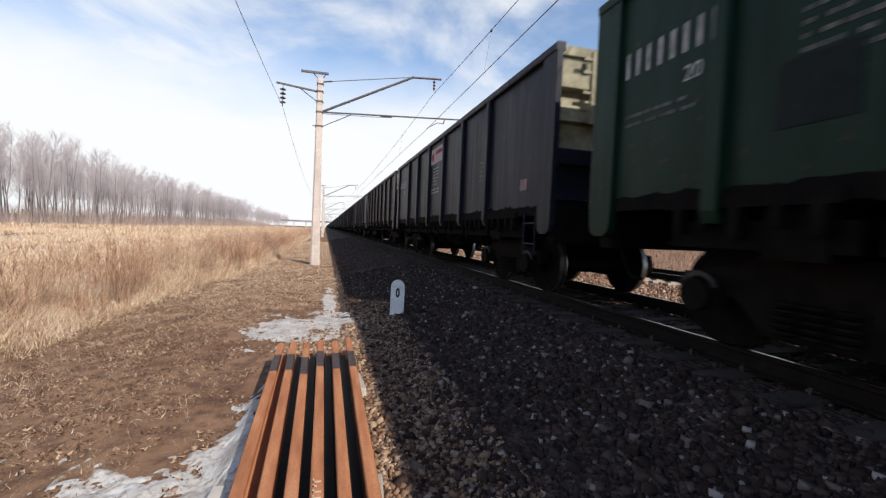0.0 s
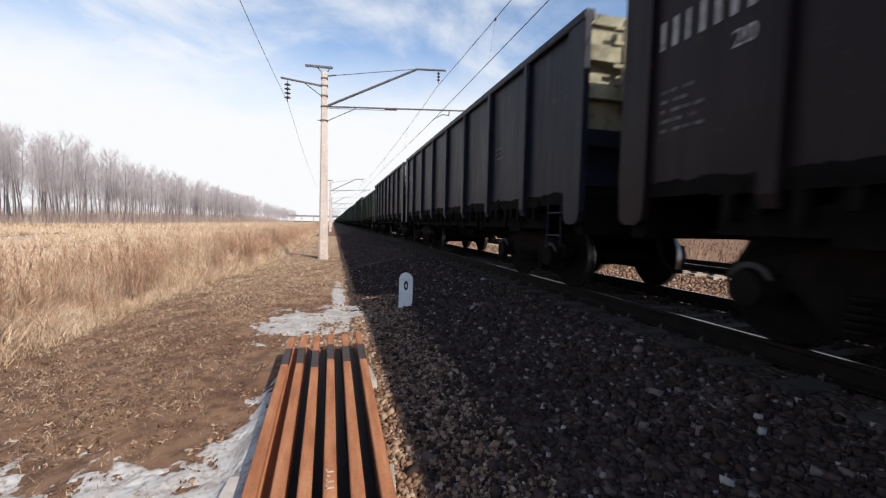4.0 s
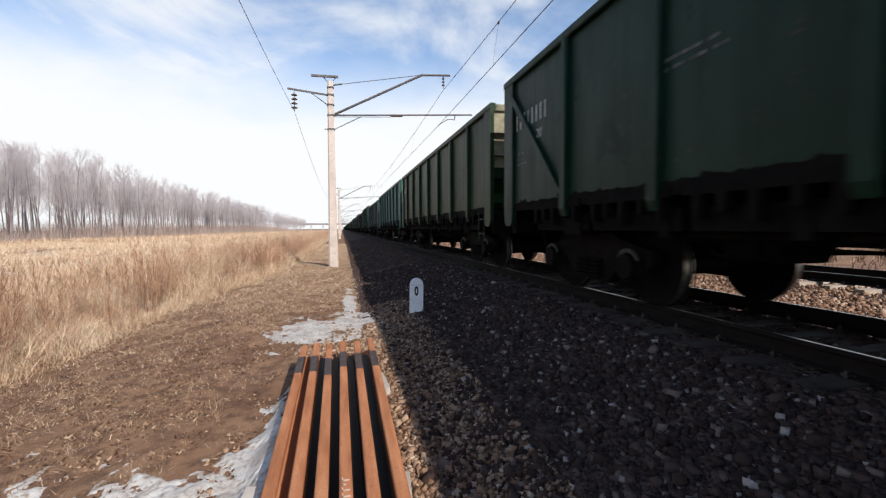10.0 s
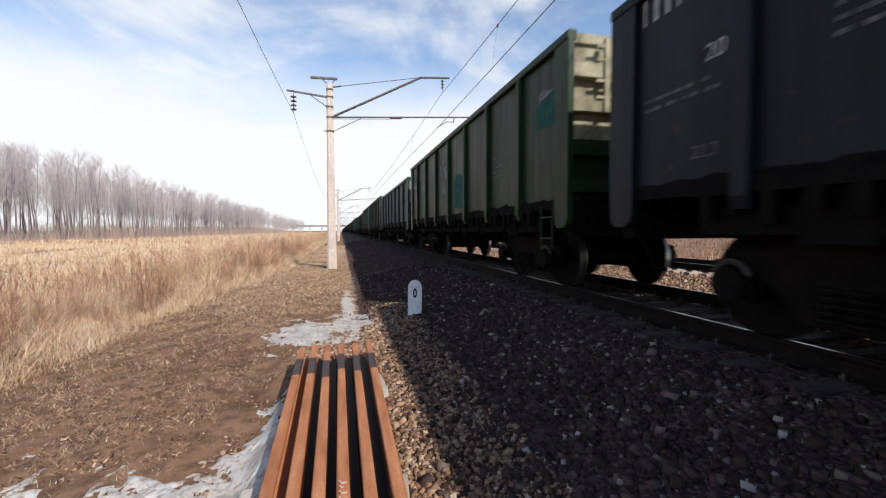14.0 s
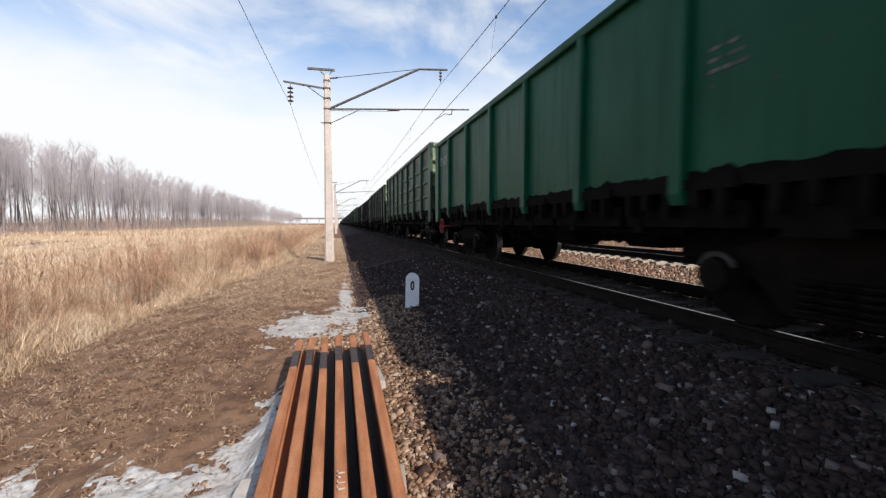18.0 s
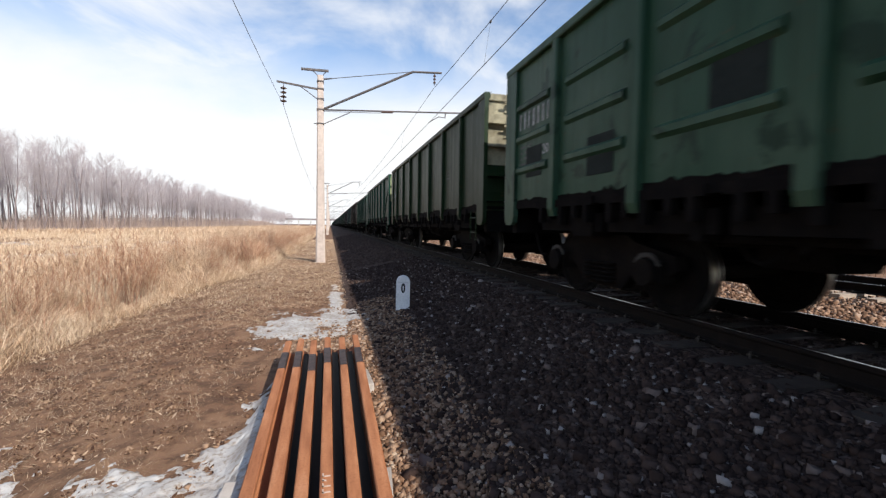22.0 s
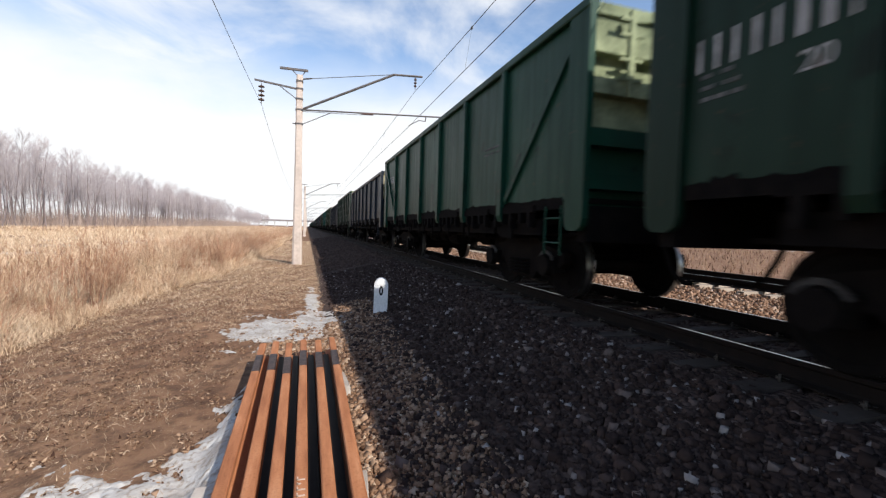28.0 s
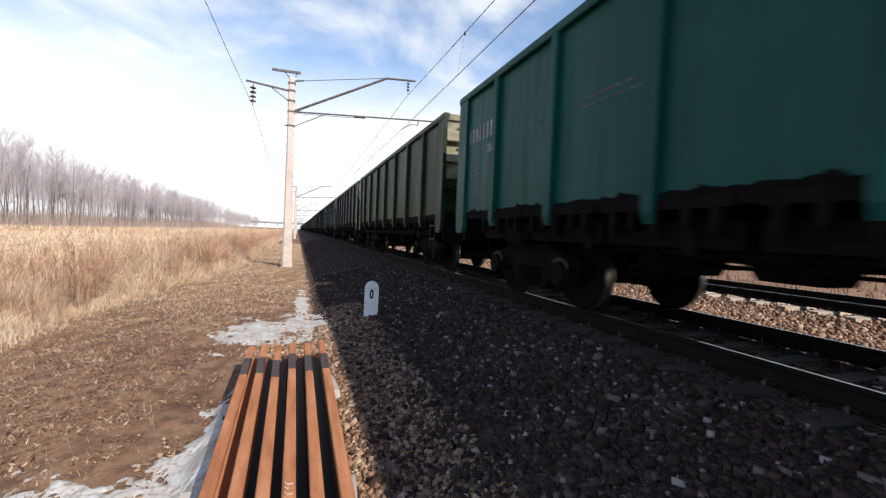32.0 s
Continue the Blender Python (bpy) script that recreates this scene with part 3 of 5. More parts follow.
def feathers(x, y, tall):
    """Dry reed heads: a thin stem and a drooping plume of four short wisps."""
    n = len(x)
    z = land_z(x, y)
    a = rng.uniform(0, math.tau, n)
    out = np.stack([np.cos(a), np.sin(a), 0 * a], -1)
    base = np.stack([x, y, z], -1)
    tip = base + np.stack([0 * tall, 0 * tall, tall], -1) + out * (0.12 * tall)[:, None]
    side = np.stack([-np.sin(a), np.cos(a), 0 * a], -1)
    vs, fs, k = [], [], 0
    pieces = [(base, tip, 0.004)]
    for j in range(4):
        start = base + (tip - base) * (0.80 + 0.06 * j)
        end = start + out * rng.uniform(0.03, 0.12, (n, 1)) + side * rng.uniform(-0.08, 0.08, (n, 1)) + np.array([0, 0, 0.10])
        pieces.append((start, end, 0.006))
    for p, q, w in pieces:
        vs.append(np.stack([p - side * w, p + side * w, q], 1).reshape(-1, 3))
        fs.append(np.arange(n * 3).reshape(-1, 3) + k)
        k += n * 3
    ob = new("reed_heads", soup("reed_heads", np.concatenate(vs), np.concatenate(fs), STRAW))
    tagged(ob, "feathery dry reed heads above the grass", "reeds", kind="stuff")


def clump(x, y, scale, seed=0.0):
    return np.array([noise.noise(Vector((a / scale, b / scale, seed))) for a, b in zip(x, y)]) * 0.5 + 0.5


def stand(x, y):
    """How tall the weeds stand here, 0 to 1: ragged thickets along the verge, a low field beyond."""
    off = weed_edge(y) + 0.7 - x
    belt = np.clip(off / 2.6, 0.06, 1.0) * np.clip(1.45 - off / 9.0, 0.0, 1.0)
    thick = np.clip((clump(x, y, 2.1, 21.0) + 0.35 * (clump(x, y, 0.7, 22.0) - 0.5) - 0.38) / 0.26, 0.0, 1.0)
    far = np.clip((y - 14) / 16.0, 0.0, 1.0) * np.clip(1.6 - off / 5.0, 0.0, 1.0)
    return np.clip(belt * (0.16 + 0.84 * np.maximum(thick, far)), 0.05, 1.0)


def snow_free(x, y):
    """Snow lies on the open field in long streaks; grass is thin there."""
    return (clump(x * 0.55, y, 2.6, 31.0) < 0.56) | (x > -9.5) | (y > 62) | (rng.random(len(x)) < 0.05)


def grow_weeds():
    n = 96000
    y = 2.5 + 26 * rng.random(n) ** 1.3
    x = weed_edge(y) - rng.gamma(1.6, 2.0, n) + 0.4
    tall = (0.10 + stand(x, y)) * (0.50 + 0.95 * clump(x, y, 0.6)) * rng.uniform(0.55, 1.25, n)
    blades("tall_dry_grass", "straw-coloured dry grass in ragged clumps beside the verge", x, y, tall, rng.uniform(0.004, 0.011, n), STRAW, 1.3)
    # broken stems and side shoots, tangled among the upright ones
    n = 34000
    y = 3.5 + 26 * rng.random(n) ** 1.2
    x = weed_edge(y) - rng.gamma(1.7, 1.9, n) + 0.5
    blades("dry_tangle", "broken dry stems tangled in the tall grass", x, y, rng.uniform(0.05, 0.20, n), rng.uniform(0.003, 0.008, n), STRAW, 4.0, "grass", stand(x, y) * rng.uniform(0.05, 1.15, n))
    n = 100000
    y = 14 + 74 * rng.random(n) ** 1.2
    x = weed_edge(y) - 30 * rng.random(n) ** 1.5
    keep = snow_free(x, y)
    x, y = x[keep], y[keep]
    tall = (0.22 + 1.05 * stand(x, y)) * (0.6 + 0.9 * clump(x, y, 3.0, 2.0)) * rng.uniform(0.6, 1.2, len(x))
    blades("tall_dry_grass", "straw-coloured dry grass over the field", x, y, tall, rng.uniform(0.008, 0.028, len(x)), STRAW, 1.1)
    n = 110000
    x = -6 - 52 * rng.random(n)
    y = 4 + 100 * rng.random(n)
    keep = (x < weed_edge(y) - 3.5) & snow_free(x, y)
    x, y = x[keep], y[keep]
    tall = (0.22 + 0.42 * clump(x, y, 4.0, 5.0)) * rng.uniform(0.5, 1.3, len(x))
    blades("dry_grass", "low pale dry grass on the open field out towards the wood", x, y, tall, rng.uniform(0.014, 0.040, len(x)), PALE_STRAW, 1.2)
    n = 60000
    y = 80 + 420 * rng.random(n) ** 1.5
    x = -1.8 - 56 * rng.random(n) ** 1.5
    blades("tall_dry_grass", "dry grass in the distance along the line", x, y, (0.3 + 1.0 * clump(x, y, 6.0, 14.0)) * rng.uniform(0.5, 1.1, n), rng.uniform(0.05, 0.16, n), STRAW, 1.2)
    n = 52000
    y = 4.5 + 33 * rng.random(n) ** 0.9
    x = weed_edge(y) + 0.1 - rng.gamma(1.8, 1.25, n)
    keep = clump(x, y, 1.0, 9.0) + 0.5 * clump(x, y, 0.35, 10.0) > 0.80
    x, y = x[keep], y[keep]
    blades("weed_stems", "reddish-brown stems of dead weeds standing in the grass", x, y, (0.2 + 1.25 * stand(x, y)) * rng.uniform(0.35, 1.2, len(x)), rng.uniform(0.005, 0.012, len(x)), RED_STEMS, 0.7, "weeds")
    n = 22000
    y = 20 + 130 * rng.random(n) ** 1.5
    x = weed_edge(y) - 0.2 - rng.gamma(1.5, 1.8, n)
    blades("bushes", "thicket of bare reddish-brown shoots along the verge", x, y, (0.35 + 1.5 * clump(x, y, 1.6, 17.0)) * rng.uniform(0.4, 1.25, n), rng.uniform(0.010, 0.034, n), RED_STEMS, 0.95, "bush")
    n = 3600
    y = 6 + 40 * rng.random(n) ** 1.3
    x = weed_edge(y) - 0.8 - rng.gamma(1.8, 2.2, n)
    feathers(x, y, 0.5 + 1.15 * stand(x, y) * rng.uniform(0.8, 1.15, n))
    # brush along the foot of the wood
    n = 64000
    y = 25 + 420 * rng.random(n) ** 1.1
    x = -51 - 32 * rng.random(n)
    blades("undergrowth", "bare brown undergrowth along the foot of the wood", x, y, (0.5 + 3.2 * rng.random(n) ** 1.8) * np.interp(y, [25, 80, 120, 450], [0.55, 0.75, 1.6, 2.0]), rng.uniform(0.025, 0.06, n), BROWN_BRUSH, 0.7, "undergrowth")
    # flat litter of trodden stalks and leaves
    n = 75000
    y = np.where(rng.random(n) < 0.18, rng.uniform(-5, 1.6, n), 1.4 + 20 * rng.random(n) ** 1.7)
    x = rng.uniform(-5.0, 0.2, n)
    keep = (clump(x, y, 0.35, 7.0) + 0.5 * clump(x, y, 1.4, 8.0) > 0.72) & ~((x > -0.55) & (y < 5.6))
    x, y = x[keep], y[keep]
    blades("leaf_litter", "trodden stalks and leaves lying on bare soil", x, y, rng.uniform(0.006, 0.020, len(x)), rng.uniform(0.008, 0.030, len(x)), LITTER, 4.0, "litter", 0.024)
    # short flattened grass on the verge
    n = 84000
    y = np.where(rng.random(n) < 0.12, rng.uniform(-5, 1.6, n), 1.6 + 22 * rng.random(n) ** 1.6)
    x = rng.uniform(-4.8, 0.1, n)
    c = clump(x, y, 0.5, 3.0)
    keep = (c + 0.35 * np.clip(-x / 4, 0, 1) > 0.55) & ~((x > -0.75) & (y < 5.6))
    x, y = x[keep], y[keep]
    blades("short_grass", "short flattened dry grass on the trodden verge", x, y, (0.014 + 0.045 * rng.random(len(x)) ** 2) * (1 + np.clip(-x / 3, 0, 1.4)), rng.uniform(0.0015, 0.0045, len(x)), DULL_STRAW, 2.2)
    n = 120000
    y = 2.2 + 48 * rng.random(n) ** 1.25
    x = rng.uniform(-4.6, 0.42, n)
    bare = np.clip((15 - y) / 11, 0, 1) * np.clip(1.25 - (x + 1.6) ** 2 / 7.0, 0.35, 1)
    keep = (clump(x, y, 0.55, 4.0) + 0.6 * (clump(x, y, 1.9, 6.0) - 0.5) + 0.25 * (rng.random(n) - 0.5) > 0.22 + 0.40 * bare) & ~((x > -0.75) & (y < 6.0)) & ~((x > -1.1) & (6.0 < y) & (y < 9.2))
    x, y = x[keep], y[keep]
    blades("short_grass", "short straw-coloured grass along the verge", x, y, rng.uniform(0.25, 1.0, len(x)) * np.interp(y, [2, 12], [0.045, 0.08]), rng.uniform(0.4, 1.0, len(x)) * np.interp(y, [2, 14], [0.006, 0.014]), PALE_STRAW, 2.6)
    # the field beyond the second track
    n = 16000
    y, x = rng.uniform(0, 120, n), 14.5 + 70 * rng.random(n) ** 1.5
    blades("dry_grass", "low brown weeds of the field beyond the second track", x, y, rng.uniform(0.15, 0.6, n), rng.uniform(0.02, 0.07, n), LITTER, 0.8)
    # brush added past the field to close the bright slit of sky under wagons
    n = 5000
    y, x = rng.uniform(-20, 260, n), rng.uniform(85, 130, n)
    blades("brush", "low bare brush added at the far side of the field", x, y, rng.uniform(1.2, 3.2, n), rng.uniform(0.1, 0.3, n), TWIGS, 0.4, "bush")


grow_weeds()


def field_snow(x, y):
    streak = clump((x * 0.55).ravel(), y.ravel(), 2.6, 31.0).reshape(x.shape)
    return (streak - 0.555) * 5.0 - np.clip(x + 10.5, 0, 9)


snow_patch("thin streaks of old snow lying on the open field", -30.0, -9.5, 14.0, 60.0, field_snow, 0.22, 0.12, 0.8)


# ---- dead weeds that stand out singly
def dead_weed_mesh(seed, tall):
    r = random.Random(seed)
    v, f = [], []
    for _ in range(r.randint(9, 14)):
        p = Vector((r.uniform(-0.16, 0.16), r.uniform(-0.16, 0.16), -0.04))
        way = Vector((r.uniform(-0.28, 0.28), r.uniform(-0.28, 0.28), 1.0)).normalized()
        high = tall * r.uniform(0.6, 1.05)
        for k in range(5):
            q = p + way * high / 5
            branch(v, f, p, q, 0.0065 - 0.001 * k, 0.0055 - 0.001 * k, 3)
            for _ in range(0 if k < 1 else 3):
                out = (way + Vector((r.uniform(-1, 1), r.uniform(-1, 1), 0.35)) * 0.65).normalized()
                e = q + out * high * r.uniform(0.07, 0.17)
                branch(v, f, q, e, 0.004, 0.002, 3)
                for _ in range(2):
                    branch(v, f, e, e + (out + Vector((r.uniform(-0.7, 0.7), r.uniform(-0.7, 0.7), 0.5))).normalized() * r.uniform(0.03, 0.09), 0.005, 0.002, 3)
            p, way = q, (way + Vector((r.uniform(-0.12, 0.12), r.uniform(-0.12, 0.12), 0.1))).normalized()
    return soup("dead_weed", np.array([tuple(q) for q in v]), np.array(f), RED_STEMS)


def dead_weeds():
    r = random.Random(44)
    kinds = [dead_weed_mesh(60 + k, 1.45) for k in range(6)]
    for k in range(64):
        y = 6.5 + 26 * r.random() ** 1.25
        x = float(weed_edge(y)) - 0.25 - 3.4 * r.random() ** 1.5
        ob = new("dead_weed", kinds[k % 6])
        ob.matrix_basis = pose(x, y, float(land_z(np.array(x), np.array(y))), 0, 0, r.uniform(0, 360)) @ Matrix.Scale(r.uniform(0.6, 1.15), 4)
        tagged(ob, "branching reddish-brown dead weed among dry grass", "weed", "dead weeds along the verge")


# ---- bare trees ----
def branch(verts, faces, a, b, r1, r2, sides):
    way = (b - a).normalized()
    u = way.orthogonal().normalized()
    w = way.cross(u)
    k = len(verts)
    for c, r in ((a, r1), (b, r2)):
        for i in range(sides):
            verts.append(c + u * (r * math.cos(i * math.tau / sides)) + w * (r * math.sin(i * math.tau / sides)))
    for i in range(sides):
        faces.append((k + i, k + (i + 1) % sides, k + sides + (i + 1) % sides, k + sides + i))


dead_weeds()


def bare_tree(seed, tall):
    """A leafless forest tree: upright stems, often forked, with steep limbs and a fine haze of twigs on top."""
    r = random.Random(seed)
    tv, tf, cv, cf = [], [], [], []
    stems = r.choice((1, 1, 2, 2))
    n = 9
    for stem in range(stems):
        p = Vector((0, 0, -0.3))
        way = Vector((r.uniform(-0.05, 0.05), r.uniform(-0.05, 0.05), 1)).normalized()
        if stem:
            a = r.uniform(0, math.tau)
            way = Vector((0.20 * math.cos(a), 0.20 * math.sin(a), 1)).normalized()
        high = tall * (0.95 if not stem else r.uniform(0.75, 0.92))
        for i in range(n):
            q = p + way * high / n
            thick = 0.15 * tall / 18 * (1.0 if not stem else 0.75)
            branch(tv, tf, p, q, thick * (1 - i / n) ** 0.85 + 0.015, thick * (1 - (i + 1) / n) ** 0.85 + 0.015, 6)
            p = q
            u = (i + 1) / n
            way = (way + Vector((r.uniform(-0.07, 0.07), r.uniform(-0.07, 0.07), 0.06))).normalized()
            for _ in range(0 if u < 0.25 else 2 if u < 0.45 else 5):
                a = r.uniform(0, math.tau)
                limb(r, cv, cf, q, Vector((math.cos(a), math.sin(a), r.uniform(0.6, 1.7))).normalized(), tall * r.uniform(0.17, 0.30) * (1.2 - 0.7 * u), 0.045 * tall / 18 * (1.2 - 0.6 * u))

    def made(name, v, f, mat):
        return soup(name, np.array([tuple(q) for q in v]), np.array(f), mat)
    return made("trunk", tv, tf, BARK), made("crown", cv, cf, TWIGS)


def limb(r, cv, cf, p, way, length, radius):
    """One limb in three bends, with side branches and their twigs."""
    for i in range(3):
        q = p + way * length / 3
        branch(cv, cf, p, q, radius * (1 - 0.28 * i), radius * (1 - 0.28 * (i + 1)) + 0.003, 3)
        for _ in range(2):
            side = (way + Vector((r.uniform(-1, 1), r.uniform(-1, 1), r.uniform(0.0, 0.9))) * 0.6).normalized()
            e = q + side * length * r.uniform(0.22, 0.40)
            branch(cv, cf, q, e, radius * 0.36, radius * 0.2, 3)
            for _ in range(4):
                tip = (side + Vector((r.uniform(-1, 1), r.uniform(-1, 1), r.uniform(0.0, 1.0))) * 0.55).normalized()
                start = q.lerp(e, r.uniform(0.4, 1.0))
                branch(cv, cf, start, start + tip * r.uniform(0.5, 1.4), 0.012, 0.005, 3)
        p, way = q, (way + Vector((r.uniform(-0.2, 0.2), r.uniform(-0.2, 0.2), 0.25))).normalized()


def plant_wood():
    r = random.Random(11)
    kinds = []
    for seed in range(8):
        trunk, crown = bare_tree(seed, 18.0)
        tree = new("tree")
        tagged(tree, "bare leafless tree with grey bark at the wood's edge", "tree", "trees of the wood")
        part("trunk", trunk, tree)
        part("crown", crown, tree)
        kinds.append(tree)
    spots, y = [], 30.0
    while y < 330:
        for row in range(5):
            spots.append((-55 - row * 3.4 + r.uniform(-1.8, 1.8), y + (row % 3) * 1.4 + r.uniform(-1.2, 1.2)))
        y += 4.2 + y * 0.008
    for i, (x, y) in enumerate(spots):
        size = float(np.interp(y, [30, 80, 100, 122, 140, 330], [0.76, 0.84, 0.98, 1.00, 0.92, 0.95])) * r.uniform(0.93, 1.02)
        m = pose(x, y, -0.5, 0, 0, r.uniform(0, 360))
        k = kinds[i] if i < 8 else copy_thing(kinds[r.randrange(8)], m)
        k.matrix_basis = m
        k.scale = [size] * 3
    # far on, and in the depth, the wood is one mass
    base = [np.array([tuple(v.co) for v in c.data.vertices]) for c in kinds[0].children]
    bv = np.concatenate(base)
    bf = np.concatenate([np.array([tuple(p.vertices) for p in c.data.polygons]) + (0 if i == 0 else len(base[0])) for i, c in enumerate(kinds[0].children)])
    pick = bf[np.sort(rng.choice(len(bf), len(bf) // 2, replace=False))]
    vs, fs = [], []
    for i in range(190):
        a = r.uniform(0, math.tau)
        if i < 130:
            size, at = r.uniform(0.86, 0.98), (-57 - r.uniform(0, 22), 320 + 420 * r.random(), -0.5)
        else:
            y = 40 + 280 * r.random() ** 1.3
            size, at = float(np.interp(y, [40, 100, 122, 140, 320], [0.76, 0.96, 0.98, 0.88, 0.88])), (-74 - r.uniform(0, 10), y, -0.5)
        c, q = math.cos(a) * size, math.sin(a) * size
        vs.append(bv @ np.array([[c, q, 0], [-q, c, 0], [0, 0, size]]) + at)
        fs.append(pick + i * len(bv))
    wood = new("far_wood", soup("far_wood", np.concatenate(vs), np.concatenate(fs), TWIGS))
    tagged(wood, "distant bare wood along the line", "trees", kind="stuff")


plant_wood()


# ---- rails: the heavy profile, 180 mm high ----
def rail_outline(top=True):
    half = [(0.075, 0.0), (0.075, 0.010), (0.022, 0.030), (0.010, 0.045), (0.010, 0.128), (0.036, 0.142), (0.0375, 0.150), (0.0365, 0.172), (0.030, 0.1785), (0.013, 0.180)]
    return half + [(-x, z) for x, z in half[::-1]]


def rail_mesh(name, y0, y1, *mats):
    bm = bmesh.new()
    prism(bm, rail_outline(), y0, y1)
    me = mesh_of(name, bm, *mats)
    if len(mats) > 1:
        for p in me.polygons:
            if p.normal.z > 0.999 and p.center.z > 0.17:
                p.material_index = 1
    return me


def spare_rails():
    """Six used rails laid side by side on two old sleepers."""
    near_x = (-0.405, -0.265, -0.130, 0.000, 0.145, 0.300)
    far_x = (-0.465, -0.325, -0.172, -0.010, 0.160, 0.330)
    ends = (5.36, 5.42, 5.33, 5.45, 5.40, 5.50)
    mesh = rail_mesh("spare_rail", -2.2 - 5.4, 0.0, RUST_RAIL)
    joint = bmesh.new()
    prism(joint, [(0.0385, 0.146), (0.0385, 0.173), (0.029, 0.1812), (-0.029, 0.1812), (-0.0385, 0.173), (-0.0385, 0.146)], -1.02, -0.48)
    joint = mesh_of("worn_joint", joint, grimy("dark_worn_steel", (0.028, 0.020, 0.020), (0.10, 0.065, 0.055), 0.5, 0.3, 22.0, 0.001))
    chalk = bmesh.new()
    for k, (w, g) in enumerate(((0.05, 0.0), (0.05, 0.055), (0.03, 0.11), (0.05, 0.15))):
        box(chalk, -0.022, 0.022 if k != 2 else 0.0, g, g + 0.012, 0, 0.002)
        box(chalk, -0.022, -0.014, g, g + w * 0.7, 0, 0.002)
    chalk = mesh_of("chalk_mark", chalk, grimy("faint_chalk", (0.62, 0.50, 0.42), (0.48, 0.30, 0.20), 0.9, 0.0, 30.0, 0.0005))
    for i, (a, b, e) in enumerate(zip(near_x, far_x, ends)):
        turn = math.degrees(math.atan2(-(b - a), 3.1))
        rail = new("spare_rail", mesh)
        rail.matrix_basis = pose(b, e, 0.122, 0, 0, turn)
        tagged(rail, "used rail, rusty orange-brown, laid on old sleepers", "rail", "spare rails")
        part("worn_joint", joint, rail, "dark worn joint end of the rail", pose(0, -0.05 * (i % 3), 0))
        if i == 3:
            part("chalk_mark", chalk, rail, "white chalk marks on the rail head", pose(0, -3.22, 0.1805))
    # black strips laid between the heads
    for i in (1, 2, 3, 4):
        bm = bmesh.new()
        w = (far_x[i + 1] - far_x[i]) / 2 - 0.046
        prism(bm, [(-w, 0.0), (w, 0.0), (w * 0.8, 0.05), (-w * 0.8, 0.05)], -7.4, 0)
        strip = new("tarred_strip", mesh_of("tarred_strip", bm, STRIP_BLACK))
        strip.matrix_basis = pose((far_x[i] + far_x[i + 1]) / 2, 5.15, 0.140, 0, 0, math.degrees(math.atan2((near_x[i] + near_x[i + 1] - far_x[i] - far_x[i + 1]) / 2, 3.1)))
        tagged(strip, "black shiny strip lying between spare rails", "strip", "strips between the rails")


spare_rails()


def sleeper_mesh(name, mat):
    """A prestressed concrete sleeper, 2.7 m, with its waist and two rail seats."""
    bm = bmesh.new()
    cuts = [(-1.35, 0.15, 0.115), (-1.30, 0.18, 0.125), (-0.95, 0.205, 0.135), (-0.62, 0.205, 0.13), (-0.30, 0.145, 0.11), (0.30, 0.145, 0.11), (0.62, 0.205, 0.13), (0.95, 0.205, 0.135), (1.30, 0.18, 0.125), (1.35, 0.15, 0.115)]
    rings = []
    for x, h, w in cuts:
        rings.append([bm.verts.new(q) for q in ((x, -w, -h), (x, w, -h), (x, w * 0.72, 0), (x, -w * 0.72, 0))])
    for a, b in zip(rings, rings[1:]):
        for k in range(4):
            bm.faces.new((a[k], a[(k + 1) % 4], b[(k + 1) % 4], b[k]))
    bm.faces.new(rings[0])
    bm.faces.new(rings[-1][::-1])
    return mesh_of(name, bm, mat)


def support_sleepers():
    for y, x0, x1, w, turn in ((4.45, -0.50, 0.44, 0.25, 3.0), (2.62, -0.62, 0.40, 0.14, -4.0), (0.2, -0.55, 0.5, 0.14, 2.0)):
        bm = bmesh.new()
        prism(bm, [(-w, -0.13), (w, -0.13), (w * 0.9, -0.01), (w * 0.8, 0.0), (-w * 0.8, 0.0), (-w * 0.9, -0.01)], x0, x1, "x")
        bevel(bm, 0.012)
        for v in bm.verts:
            v.co += noise.noise_vector(v.co * 9.0) * 0.012
        ob = new("concrete_block", mesh_of("concrete_block", bm, CONCRETE))
        ob.matrix_basis = pose(0, y, 0.118, 0, 0, turn)
        tagged(ob, "broken piece of pale concrete under the spare rails", "concrete block", "supports of the spare rails")


support_sleepers()


